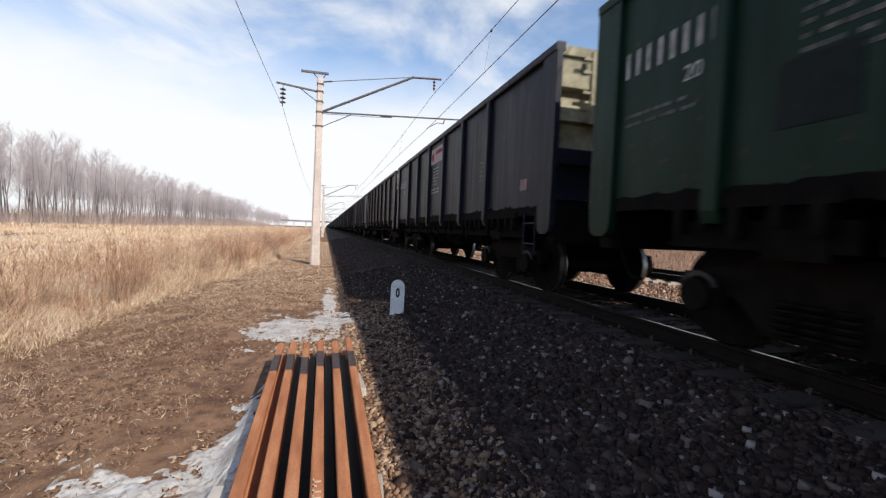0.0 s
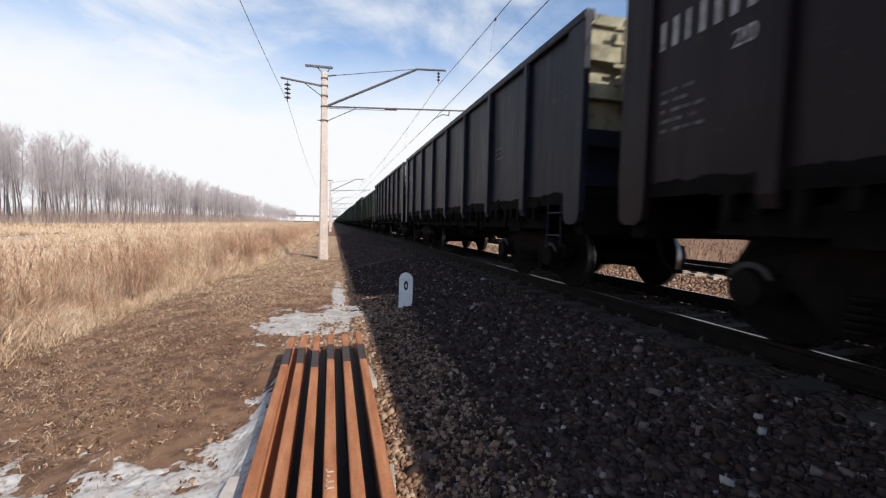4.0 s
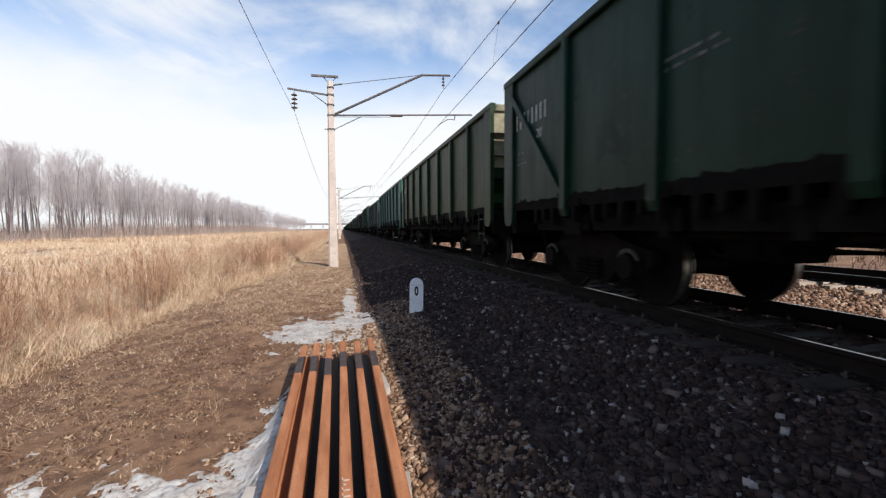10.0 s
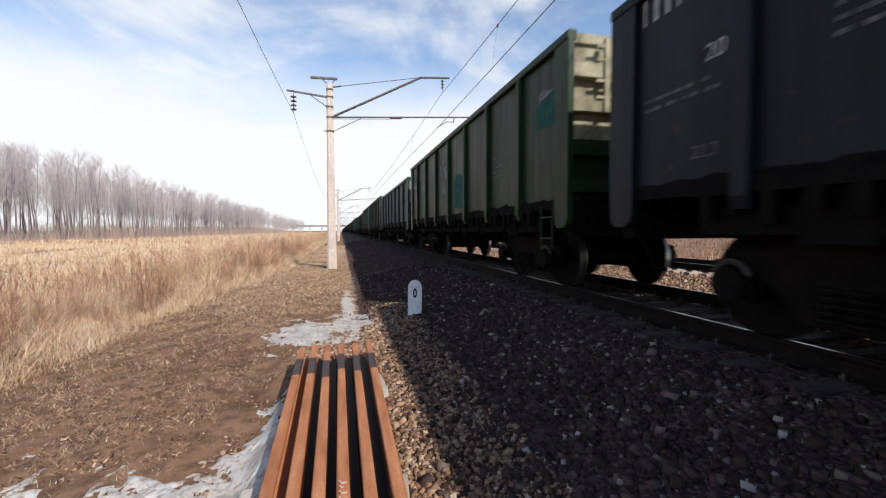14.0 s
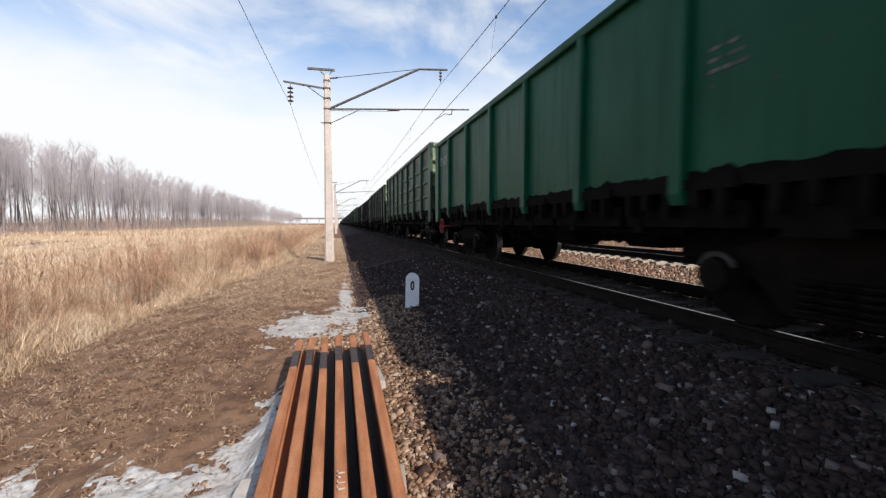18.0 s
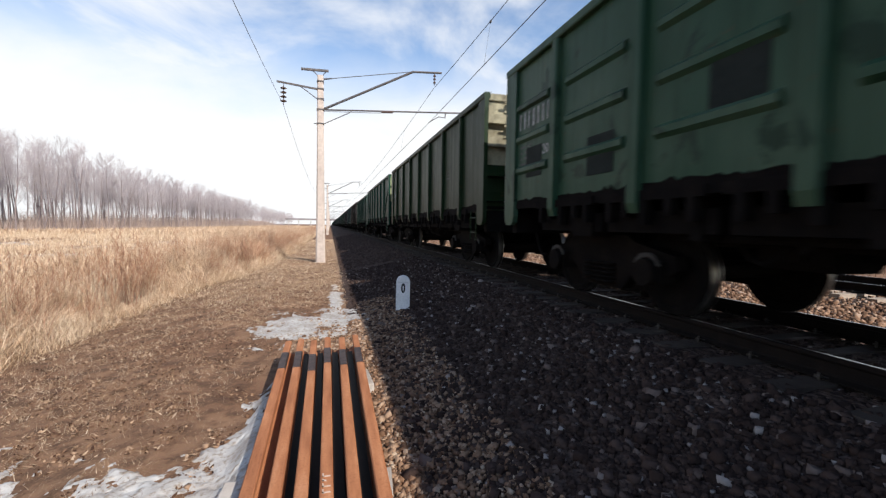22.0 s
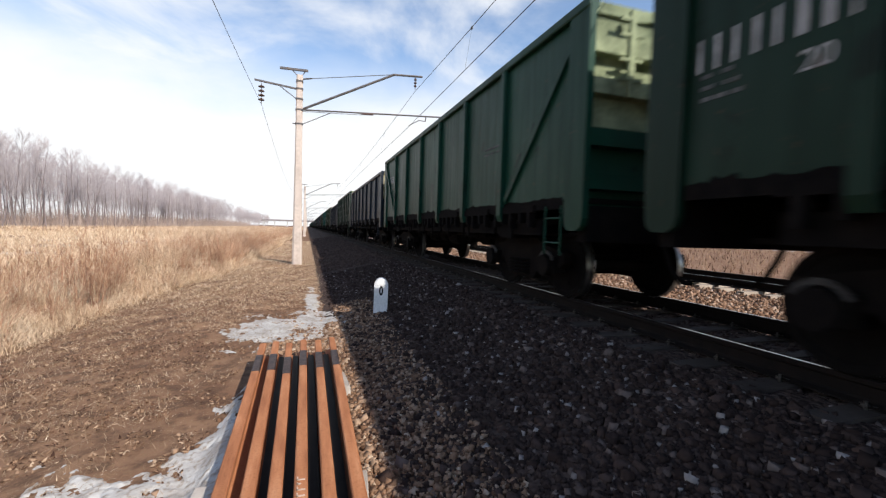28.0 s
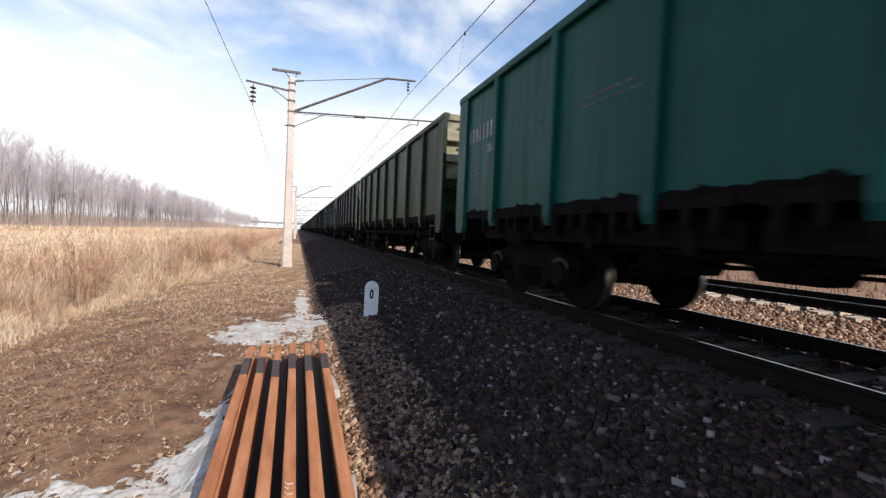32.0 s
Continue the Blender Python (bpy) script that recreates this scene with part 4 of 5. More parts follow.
# ---- two tracks ----
def track(name, axis, y0, y1, label, near_to, mesh):
    top = new(name)
    top.matrix_basis = pose(axis, 0, 0)
    tagged(top, label, "railway track", kind="structure")
    rail = rail_mesh("rail", y0, y1, RAIL_SIDE, RAIL_TOP)
    for side in (-0.797, 0.797):
        part("rail", rail, top, "steel rail with a polished top", pose(side, 0, RAIL_Z - 0.18))
    clip = bmesh.new()
    for s in (-1, 1):
        box(clip, s * 0.05 - 0.012, s * 0.05 + 0.012, -0.05, 0.05, 0.0, 0.028)
        rod(clip, (s * 0.085, 0, -0.005), (s * 0.085, 0, 0.055), 0.013, sides=6)
        box(clip, s * 0.085 - 0.02, s * 0.085 + 0.02, -0.02, 0.02, 0.02, 0.036)
    clip = mesh_of("fastening", clip, grimy("bright_worn_fastening", (0.06, 0.05, 0.045), (0.12, 0.11, 0.10), 0.5, 0.6, 20.0, 0.001))
    y = y0 + 0.3
    while y < near_to:
        if y > -3:
            s = part("sleeper", mesh, top, at=pose(0, y, RAIL_Z - 0.192))
            if 1 < y < 24:
                for x in (-0.797, 0.797):
                    part("fastening", clip, s, at=pose(x, 0, 0.004))
        y += 0.545
    rest = []
    while y < 260:
        rest.append(y)
        y += 0.545
    v = np.array([tuple(q.co) for q in mesh.vertices])
    f = [tuple(p.vertices) for p in mesh.polygons if len(p.vertices) == 4]
    vs = np.concatenate([v + (0, k, RAIL_Z - 0.192) for k in rest])
    fs = np.concatenate([np.array(f) + i * len(v) for i in range(len(rest))])
    ob = part("sleepers", soup("sleepers", vs, fs, mesh.materials[0]), top)
    tagged(ob, "concrete sleepers further along the track", kind="stuff")


# near sleepers carry the train's shade in their colour, the second track's don't
SLEEPER_CONCRETE = grimy("shaded_sleeper_concrete", (0.085, 0.066, 0.055), (0.045, 0.034, 0.029), 0.9, 0.0, 3.0, 0.004)
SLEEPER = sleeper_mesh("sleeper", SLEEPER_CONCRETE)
track("track_1", AXIS, -640, 900, "near railway track, shade painted into its dark concrete sleepers", 55, SLEEPER)
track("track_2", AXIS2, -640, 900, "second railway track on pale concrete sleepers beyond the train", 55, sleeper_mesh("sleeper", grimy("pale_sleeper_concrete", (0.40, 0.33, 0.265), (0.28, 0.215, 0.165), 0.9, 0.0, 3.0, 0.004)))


# ---- the white marker post ----
def marker_post():
    w, h, r = 0.125, 0.66, 0.125
    arch = [(-w, 0.0), (w, 0.0), (w, h - r)] + [(r * math.cos(a), h - r + r * math.sin(a)) for a in np.linspace(0.15, math.pi - 0.15, 9)] + [(-w, h - r)]
    bm = bmesh.new()
    prism(bm, arch, -0.075, 0.075)
    bevel(bm, 0.008)
    post = new("marker_post", mesh_of("marker_post", bm, WHITEWASH))
    post.matrix_basis = pose(1.305, 7.62, 0.15, 0, 1.0, -9)
    tagged(post, "white-painted concrete marker post with a rounded top and a black nought", "marker post")
    digit = bpy.data.curves.new("digit", "FONT")
    digit.body, digit.size, digit.align_x, digit.extrude, digit.offset = "0", 0.24, "CENTER", 0.001, 0.011
    digit.materials.append(BLACK_MARK)
    ob = part("digit", digit, post, "black painted nought")
    ob.matrix_basis = pose(0.0, -0.077, 0.36, 90, 0, 0) @ Matrix.Diagonal((0.58, 0.92, 1.0, 1.0))
    line = bmesh.new()
    box(line, -0.09, 0.09, -0.0775, -0.0755, 0.535, 0.541)
    part("scored_line", mesh_of("scored_line", line, grimy("grey_line", (0.4, 0.4, 0.4), (0.5, 0.5, 0.5), 0.9)), post)


marker_post()


# ---- the overhead line ----
MAST_X, MAST_Y = -0.40, [20.0 + 53.8 * k for k in range(-1, 12)]
MESSENGER = (4.80, 8.28)
CONTACT = (4.55, 6.60)
FEEDER = (-1.95, 6.90)


def masts():
    top = new("catenary_mast")
    tagged(top, "pale tapered concrete mast carrying the overhead line", "catenary mast", "masts along the line")
    bm = bmesh.new()
    rings = []
    for z, w, d in ((-0.6, 0.215, 0.20), (0.3, 0.212, 0.195), (1.4, 0.20, 0.19), (1.6, 0.19, 0.18), (5.0, 0.155, 0.15), (8.32, 0.13, 0.125)):
        c = 0.35
        rings.append([bm.verts.new((x * w, y * d, z)) for x, y in ((-1, -1 + c), (-1 + c, -1), (1 - c, -1), (1, -1 + c), (1, 1 - c), (1 - c, 1), (-1 + c, 1), (-1, 1 - c))])
    for a, b in zip(rings, rings[1:]):
        for k in range(8):
            bm.faces.new((a[k], a[(k + 1) % 8], b[(k + 1) % 8], b[k]))
    bm.faces.new(rings[-1])
    part("shaft", mesh_of("shaft", bm, MAST_CONCRETE), top)

    def bar(name, a, b, r, mat=DARK_METAL, label="", square=False):
        bm = bmesh.new()
        if square:
            way = Vector(b) - Vector(a)
            m = Matrix.Translation(a) @ way.to_track_quat("Y", "Z").to_matrix().to_4x4()
            box(bm, -r, r, 0, way.length, -r, r, m)
        else:
            rod(bm, a, b, r)
        return part(name, mesh_of(name, bm, mat), top, label)

    for z, w in ((8.05, 0.15), (7.72, 0.152), (7.28, 0.155), (6.82, 0.158), (6.20, 0.162)):
        bm = bmesh.new()
        box(bm, -w, w, -w, w, z - 0.03, z + 0.03)
        part("clamp", mesh_of("clamp", bm, DARK_METAL), top, "dark steel clamp round the shaft")
    x0 = -MAST_X
    bar("cap_bar", (-0.82, -0.02, 8.53), (0.35, -0.02, 8.55), 0.045, square=True)
    bar("cap_stay", (-0.12, 0, 8.32), (-0.30, 0, 8.50), 0.02)
    bar("cap_stay", (0.10, 0, 8.32), (0.22, 0, 8.50), 0.02)
    bar("feeder_arm", (-1.83, 0, 7.90), (-0.10, 0, 7.72), 0.035, square=True)
    bar("feeder_stay", (-0.88, 0, 7.80), (-0.12, 0, 7.28), 0.02)
    bar("cantilever", (0.12, 0, 6.86), (3.80 + x0, 0, 8.94), 0.055, label="dark slanting steel cantilever tube")
    bar("cantilever_tip", (3.78 + x0, 0, 8.93), (5.16 + x0, 0, 9.02), 0.05)
    bar("tie_rod", (0.13, 0, 8.18), (3.86 + x0, 0, 8.95), 0.016)
    bar("tie_rod_clevis", (0.13, 0, 8.18), (0.50, 0, 8.25), 0.035)
    bar("lower_arm", (0.12, 0, 6.84), (6.24 + x0, 0, 7.22), 0.036, label="horizontal arm holding the contact wire aside")
    bar("lower_arm_rod", (0.12, 0, 6.77), (2.3 + x0, 0, 6.90), 0.012)
    bar("arm_insulator", (2.30 + x0, 0, 6.955), (2.85 + x0, 0, 6.99), 0.055, PORCELAIN, "pale insulator in the arm")
    bar("arm_stay", (0.10, 0, 6.19), (0.98 + x0, 0, 6.86), 0.018)
    bar("step_pin", (-0.28, 0, 6.21), (0.0, 0, 6.20), 0.02)
    bar("steady_drop", (5.40 + x0, 0, 7.17), (5.36 + x0, 0, 6.92), 0.025)
    bar("steady_arm", (5.36 + x0, 0, 6.93), (5.05 + x0, 0, 6.95), 0.018)
    bar("steady_arm_tip", (5.05 + x0, 0, 6.95), (CONTACT[0] + x0, 0, CONTACT[1] + 0.04), 0.018)

    def string(name, at, discs, pitch, r):
        bm = bmesh.new()
        rod(bm, (0, 0, 0.12), (0, 0, -discs * pitch - 0.05), 0.014)
        for k in range(discs):
            z = -k * pitch
            lathe(bm, [(0.03, z + 0.02), (0.05, z), (r, z - 0.045), (r * 0.95, z - 0.065), (0.035, z - 0.055)], 14)
        part(name, mesh_of(name, bm, PORCELAIN), top, "string of brown porcelain discs", pose(*at))

    string("feeder_insulator", (FEEDER[0] + x0, 0, 7.68), 4, 0.185, 0.135)
    string("messenger_insulator", (4.82 + x0, 0, 8.88), 3, 0.15, 0.07)
    top.matrix_basis = pose(MAST_X, MAST_Y[1], 0)
    for k, y in enumerate(MAST_Y):
        if k != 1:
            copy_thing(top, pose(MAST_X, y, 0))


masts()


def overhead_wires():
    def sag(y, a, b, depth):
        u = (y - a) / (b - a)
        return -4 * depth * u * (1 - u)

    def wire(name, label, points, r):
        c = bpy.data.curves.new(name, "CURVE")
        c.dimensions, c.bevel_depth, c.bevel_resolution = "3D", r, 1
        s = c.splines.new("POLY")
        s.points.add(len(points) - 1)
        for q, p in zip(s.points, points):
            q.co = (*p, 1)
        c.materials.append(WIRE)
        return tagged(new(name, c), label, "wire", "overhead wires")

    feeder, messenger, contact = [], [], []
    for a, b in zip(MAST_Y, MAST_Y[1:]):
        for k in range(14):
            y = a + (b - a) * k / 14
            feeder.append((FEEDER[0], y, FEEDER[1] + sag(y, a, b, 0.88)))
            messenger.append((MESSENGER[0] - 0.25 * math.sin(math.pi * k / 14), y, MESSENGER[1] + sag(y, a, b, 0.75)))
            contact.append((CONTACT[0] - 0.1 * math.sin(math.pi * k / 14), y, CONTACT[1]))
    wire("feeder_wire", "thin dark feeder wire hung from the mast arms", feeder, 0.008)
    m = wire("messenger_wire", "messenger wire over the track", messenger, 0.011)
    wire("contact_wire", "contact wire over the track", contact, 0.011)
    for i in range(0, 14 * 4):
        if i % 14 not in (2, 5, 9, 12):
            continue
        p, q = messenger[i], contact[i]
        bm = bmesh.new()
        rod(bm, p, q, 0.003, sides=4)
        box(bm, p[0] - 0.02, p[0] + 0.02, p[1] - 0.05, p[1] + 0.05, p[2] - 0.05, p[2] + 0.02)
        part("dropper", mesh_of("dropper", bm, WIRE), m, "thin dropper between the wires")


overhead_wires()


# ---- the far road bridge ----
def road_bridge():
    top = new("road_bridge")
    tagged(top, "distant grey road bridge across the line", "bridge")
    top.matrix_basis = pose(0, 650, 0)
    bm = bmesh.new()
    box(bm, -62, 60, -5, 5, 7.4, 8.9)
    box(bm, -62, 60, -5.3, -4.8, 8.9, 9.9)
    grey = grimy("far_grey_concrete", (0.30, 0.27, 0.27), (0.22, 0.2, 0.2), 0.9, 0.0, 0.3)
    part("deck", mesh_of("deck", bm, grey), top)
    pale = grimy("far_pale_concrete", (0.62, 0.60, 0.58), (0.52, 0.5, 0.48), 0.9, 0.0, 0.3)
    for x in (-58, -44, -27, -9, 1.0, 16, 34):
        bm = bmesh.new()
        for s in (-3.5, 0, 3.5):
            rod(bm, (x, s, -1), (x, s, 6.6), 0.7)
        box(bm, x - 0.9, x + 0.9, -5, 5, 6.6, 7.4)
        part("pier", mesh_of("pier", bm, pale), top)


road_bridge()


# ---- the train: open coal wagons, 13.92 m from coupling to coupling ----
PITCH, BODY, HALF = 13.92, 13.02, 1.50
WHEEL_R, BOGIE_Y, BASE = 0.475, 4.325, 0.925


def side_sheet(kind):
    """One long side, seen from outside along +x local: plates with a folded top edge and a sill; the ribbed kind has pressed bars."""
    bm = bmesh.new()
    h = BODY / 2
    box(bm, -0.012, 0.012, -h + 0.05, h - 0.05, 1.36, 3.40)
    if kind == "joined":
        step = BODY / 8
        for k in range(8):
            y0, y1 = -h + step * k + 0.20, -h + step * (k + 1) - 0.20
            for z in (1.86, 2.36, 2.86):
                prism(bm, [(-0.012, z - 0.07), (-0.05, z - 0.03), (-0.05, z + 0.03), (-0.012, z + 0.07)], y0, y1)
    return mesh_of("side_wall", bm, PAINTS["slate"])


def sill_mesh(seed):
    """The lower sill under the side, black up to an uneven upper edge."""
    r = random.Random(seed)
    h = BODY / 2 - 0.40
    ring, y = [(-h, 1.24), (h, 1.24)], h
    while y > -h:
        ring.append((y, 1.38 + r.uniform(-0.02, 0.02) + (0.03 if r.random() < 0.15 else 0.0)))
        y -= r.uniform(0.03, 0.11)
    bm = bmesh.new()
    prism(bm, ring, -0.022, 0.010, "x")
    return mesh_of("sill", bm, BLACK_STEEL)


def top_rail_mesh():
    bm = bmesh.new()
    h = BODY / 2
    prism(bm, [(0.05, 3.36), (-0.075, 3.36), (-0.085, 3.38), (-0.085, 3.46), (-0.07, 3.48), (0.05, 3.48)], -h, h)
    return mesh_of("top_rail", bm, PAINTS["slate"])


def post_mesh():
    bm = bmesh.new()
    prism(bm, [(-0.085, 1.46), (-0.085, 3.36), (-0.0, 3.36), (0.0, 1.1), (-0.05, 1.1), (-0.085, 1.2)], -0.07, 0.07)
    bmesh.ops.bevel(bm, geom=[e for e in bm.edges if abs(e.verts[0].co.x + 0.085) < 0.01 and abs(e.verts[1].co.x + 0.085) < 0.01 and abs(e.verts[0].co.z - e.verts[1].co.z) > 0.5], offset=0.03, segments=1, affect="EDGES")
    return mesh_of("post", bm, PAINTS["slate"])


def corner_mesh():
    bm = bmesh.new()
    prism(bm, [(-0.19, 1.12), (-0.16, 1.02), (-0.08, 0.97), (0.08, 0.97), (0.15, 1.02), (0.17, 1.12), (0.19, 1.5), (0.19, 3.42), (-0.19, 3.42)], -0.055, 0.03, "x")
    return mesh_of("corner_post", bm, PAINTS["slate"])


def end_mesh(kind):
    bm = bmesh.new()
    box(bm, -1.44, 1.44, -0.02, 0.02, 1.15, 2.20)
    return mesh_of("end_wall", bm, PAINTS["slate"])


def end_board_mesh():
    """The upper end sheet and its top beam, split off to carry painted sunlight."""
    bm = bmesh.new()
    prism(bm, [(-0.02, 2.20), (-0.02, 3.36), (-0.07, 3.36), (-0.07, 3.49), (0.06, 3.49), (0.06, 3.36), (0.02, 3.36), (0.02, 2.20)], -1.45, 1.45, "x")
    return mesh_of("end_panel", bm, SUNLIT_CREAM)


def end_rib_mesh():
    bm = bmesh.new()
    prism(bm, [(-0.02, -0.10), (-0.15, -0.09), (-0.15, 0.09), (-0.02, 0.10)], -1.44, 1.44, "x")
    return mesh_of("end_rib", bm, PAINTS["slate"])


def hinge_bar_mesh():
    bm = bmesh.new()
    box(bm, -0.035, 0.035, -0.19, -0.14, 2.42, 3.40)
    for z in (2.62, 2.84, 3.12, 3.30):
        box(bm, -0.16, 0.16, -0.18, -0.15, z - 0.02, z + 0.02)
    return mesh_of("hinge_bar", bm, PAINTS["slate"])


def brace_mesh():
    bm = bmesh.new()
    m = Matrix.Translation((-0.012, 0, 1.42)) @ Matrix.Rotation(-math.atan2(1.93, 1.93), 4, "X")
    box(bm, -0.06, 0.0, -0.05, 0.05, 0.0, math.hypot(1.93, 1.93), m)
    return mesh_of("brace", bm, PAINTS["slate"])


def ladder_mesh(rungs, tall, wide):
    bm = bmesh.new()
    for s in (-wide / 2, wide / 2):
        rod(bm, (0, s, 0), (0, s, tall), 0.016, sides=6)
    for k in range(rungs):
        z = tall * (k + 0.5) / rungs
        rod(bm, (0, -wide / 2, z), (0, wide / 2, z), 0.013, sides=6)
    return mesh_of("ladder", bm, PAINTS["slate"])


def underframe_mesh():
    """Centre sill and cross beams, one comb-shaped piece."""
    beams = [(-6.34, 0.09), (-BOGIE_Y, 0.22), (-2.6, 0.06), (-1.3, 0.06), (0.0, 0.06), (1.3, 0.06), (2.6, 0.06), (BOGIE_Y, 0.22), (6.34, 0.09)]
    edge = []
    for y, w in beams:
        edge += [(0.22, y - w), (1.40, y - w), (1.40, y + w), (0.22, y + w)]
    edge = edge[1:-1]
    outline = edge + [(-x, y) for x, y in edge[::-1]]
    bm = bmesh.new()
    prism(bm, outline, 0.84, 1.27, "z")
    bmesh.ops.triangulate(bm, faces=[f for f in bm.faces if len(f.verts) > 4])
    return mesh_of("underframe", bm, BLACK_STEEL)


def floor_mesh():
    bm = bmesh.new()
    box(bm, -1.42, 1.42, -6.38, 6.38, 1.30, 1.36)
    return mesh_of("floor", bm, BLACK_STEEL)


def hatch_mesh():
    bm = bmesh.new()
    prism(bm, [(-1.38, 0.90), (-1.30, 0.90), (-1.28, 1.04), (-0.24, 1.22), (-0.24, 1.25), (-1.38, 1.12)], -0.72, 0.72)
    comb = [(-0.70, 1.32), (-0.70, 1.22)]
    for y, low in ((-0.56, 0.0), (-0.30, 0.06), (0.02, -0.03), (0.30, 0.05), (0.55, 0.0)):
        comb += [(y - 0.045, 1.22), (y - 0.035, 1.01 + low), (y + 0.035, 1.01 + low), (y + 0.045, 1.22)]
    prism(bm, comb + [(0.70, 1.22), (0.70, 1.32)], -1.51, -1.41, "x")
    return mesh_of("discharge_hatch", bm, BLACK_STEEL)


def side_frame_mesh():
    """Cast bogie side frame with its window, jaws and spring nest."""
    bm = bmesh.new()
    out = [(-1.22, 0.52), (-1.20, 0.66), (-0.62, 0.78), (-0.45, 0.86), (0.45, 0.86), (0.62, 0.78), (1.20, 0.66), (1.22, 0.52), (1.12, 0.44), (0.76, 0.44), (0.70, 0.50), (0.52, 0.36), (0.40, 0.22), (-0.40, 0.22), (-0.52, 0.36), (-0.70, 0.50), (-0.76, 0.44), (-1.12, 0.44)]
    prism(bm, out, -0.07, 0.07, "x")
    for s in (-1, 1):
        prism(bm, [(s * BASE - 0.17, 0.37), (s * BASE + 0.17, 0.37), (s * BASE + 0.17, 0.60), (s * BASE - 0.17, 0.60)], -0.16, 0.05, "x")
        m = Matrix.Translation((-0.16, s * BASE, 0.475)) @ Matrix.Rotation(math.pi / 2, 4, "Y")
        lathe(bm, [(0.15, -0.08), (0.15, 0.03), (0.11, 0.05), (0.03, 0.055)], 14, m)
    for y in (-0.2, 0.0, 0.2):
        for k in range(5):
            z = 0.27 + 0.055 * k
            lathe(bm, [(0.085, z), (0.095, z + 0.015), (0.085, z + 0.03)], 10, Matrix.Translation((-0.09, y, 0)))
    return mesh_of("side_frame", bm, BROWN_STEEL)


def bolster_mesh():
    bm = bmesh.new()
    prism(bm, [(-1.02, 0.62), (-0.5, 0.55), (0.5, 0.55), (1.02, 0.62), (1.02, 0.76), (0.3, 0.88), (-0.3, 0.88), (-1.02, 0.76)], -0.2, 0.2)
    box(bm, -0.86, 0.86, -0.42, 0.42, 0.40, 0.60)
    for s in (-1, 1):
        rod(bm, (-0.95, s * 0.52, 0.34), (0.95, s * 0.52, 0.34), 0.04, sides=6)
        for x in (-0.79, 0.79):
            box(bm, x - 0.05, x + 0.05, s * 0.38 - 0.06, s * 0.38 + 0.06, 0.28, 0.62)
    return mesh_of("bogie", bm, BLACK_STEEL)


def wheelset_mesh():
    bm = bmesh.new()
    turn = Matrix.Rotation(math.pi / 2, 4, "Y")
    lathe(bm, [(0.08, -0.98), (0.09, -0.6), (0.08, 0), (0.09, 0.6), (0.08, 0.98)], 12, turn)
    for s in (-1, 1):
        profile = [(0.12, -0.10), (0.13, -0.07), (0.38, -0.045), (0.40, -0.065), (WHEEL_R - 0.012, -0.065), (WHEEL_R, -0.05), (WHEEL_R + 0.004, 0.03), (WHEEL_R + 0.028, 0.045), (WHEEL_R + 0.022, 0.065), (0.40, 0.065), (0.37, 0.03), (0.13, 0.06), (0.12, 0.09)]
        lathe(bm, [(r, h) for r, h in profile], 36, Matrix.Translation((s * 0.79, 0, 0)) @ turn @ Matrix.Diagonal((1, 1, float(s) * -1.0, 1)) if s > 0 else Matrix.Translation((s * 0.79, 0, 0)) @ turn)
        for k in range(3):
            a = k * math.tau / 3
            m = Matrix.Translation((s * 0.79, 0.26 * math.cos(a), 0.26 * math.sin(a))) @ turn
            lathe(bm, [(0.035, -0.062), (0.035, 0.05)], 8, m)
    me = mesh_of("wheelset", bm, BLACK_STEEL, TREAD)
    for p in me.polygons:
        r = math.hypot(p.center.y, p.center.z)
        if r > WHEEL_R - 0.008 and abs(p.normal.x) < 0.6:
            p.material_index = 1
    return me


def coupler_mesh():
    bm = bmesh.new()
    box(bm, -0.11, 0.11, -0.35, 0.45, -0.12, 0.12)
    prism(bm, [(-0.22, 0.40), (0.20, 0.40), (0.22, 0.56), (0.10, 0.62), (0.06, 0.52), (-0.08, 0.52), (-0.14, 0.64), (-0.24, 0.60)], -0.17, 0.17, "z")
    bevel(bm, 0.015)
    return mesh_of("coupler", bm, BROWN_STEEL)


def hose_mesh():
    bm = bmesh.new()
    p = [Vector((0.32, 0.0, 0.0)), Vector((0.33, 0.10, -0.22)), Vector((0.33, 0.22, -0.44)), Vector((0.34, 0.36, -0.55)), Vector((0.34, 0.52, -0.54))]
    for a, b in zip(p, p[1:]):
        rod(bm, a, b, 0.03, sides=6)
    return mesh_of("brake_hose", bm, BLACK_STEEL)


def brake_mesh():
    bm = bmesh.new()
    lathe(bm, [(0.05, -0.30), (0.19, -0.26), (0.19, 0.26), (0.05, 0.30)], 14, Matrix.Translation((-0.55, -1.9, 0.98)) @ Matrix.Rotation(math.pi / 2, 4, "X"))
    return mesh_of("brake_cylinder", bm, BLACK_STEEL)


def reservoir_mesh():
    bm = bmesh.new()
    lathe(bm, [(0.04, -0.42), (0.15, -0.38), (0.15, 0.38), (0.04, 0.42)], 14, Matrix.Translation((0.55, 1.5, 0.98)) @ Matrix.Rotation(math.pi / 2, 4, "X"))
    return mesh_of("air_reservoir", bm, BLACK_STEEL)


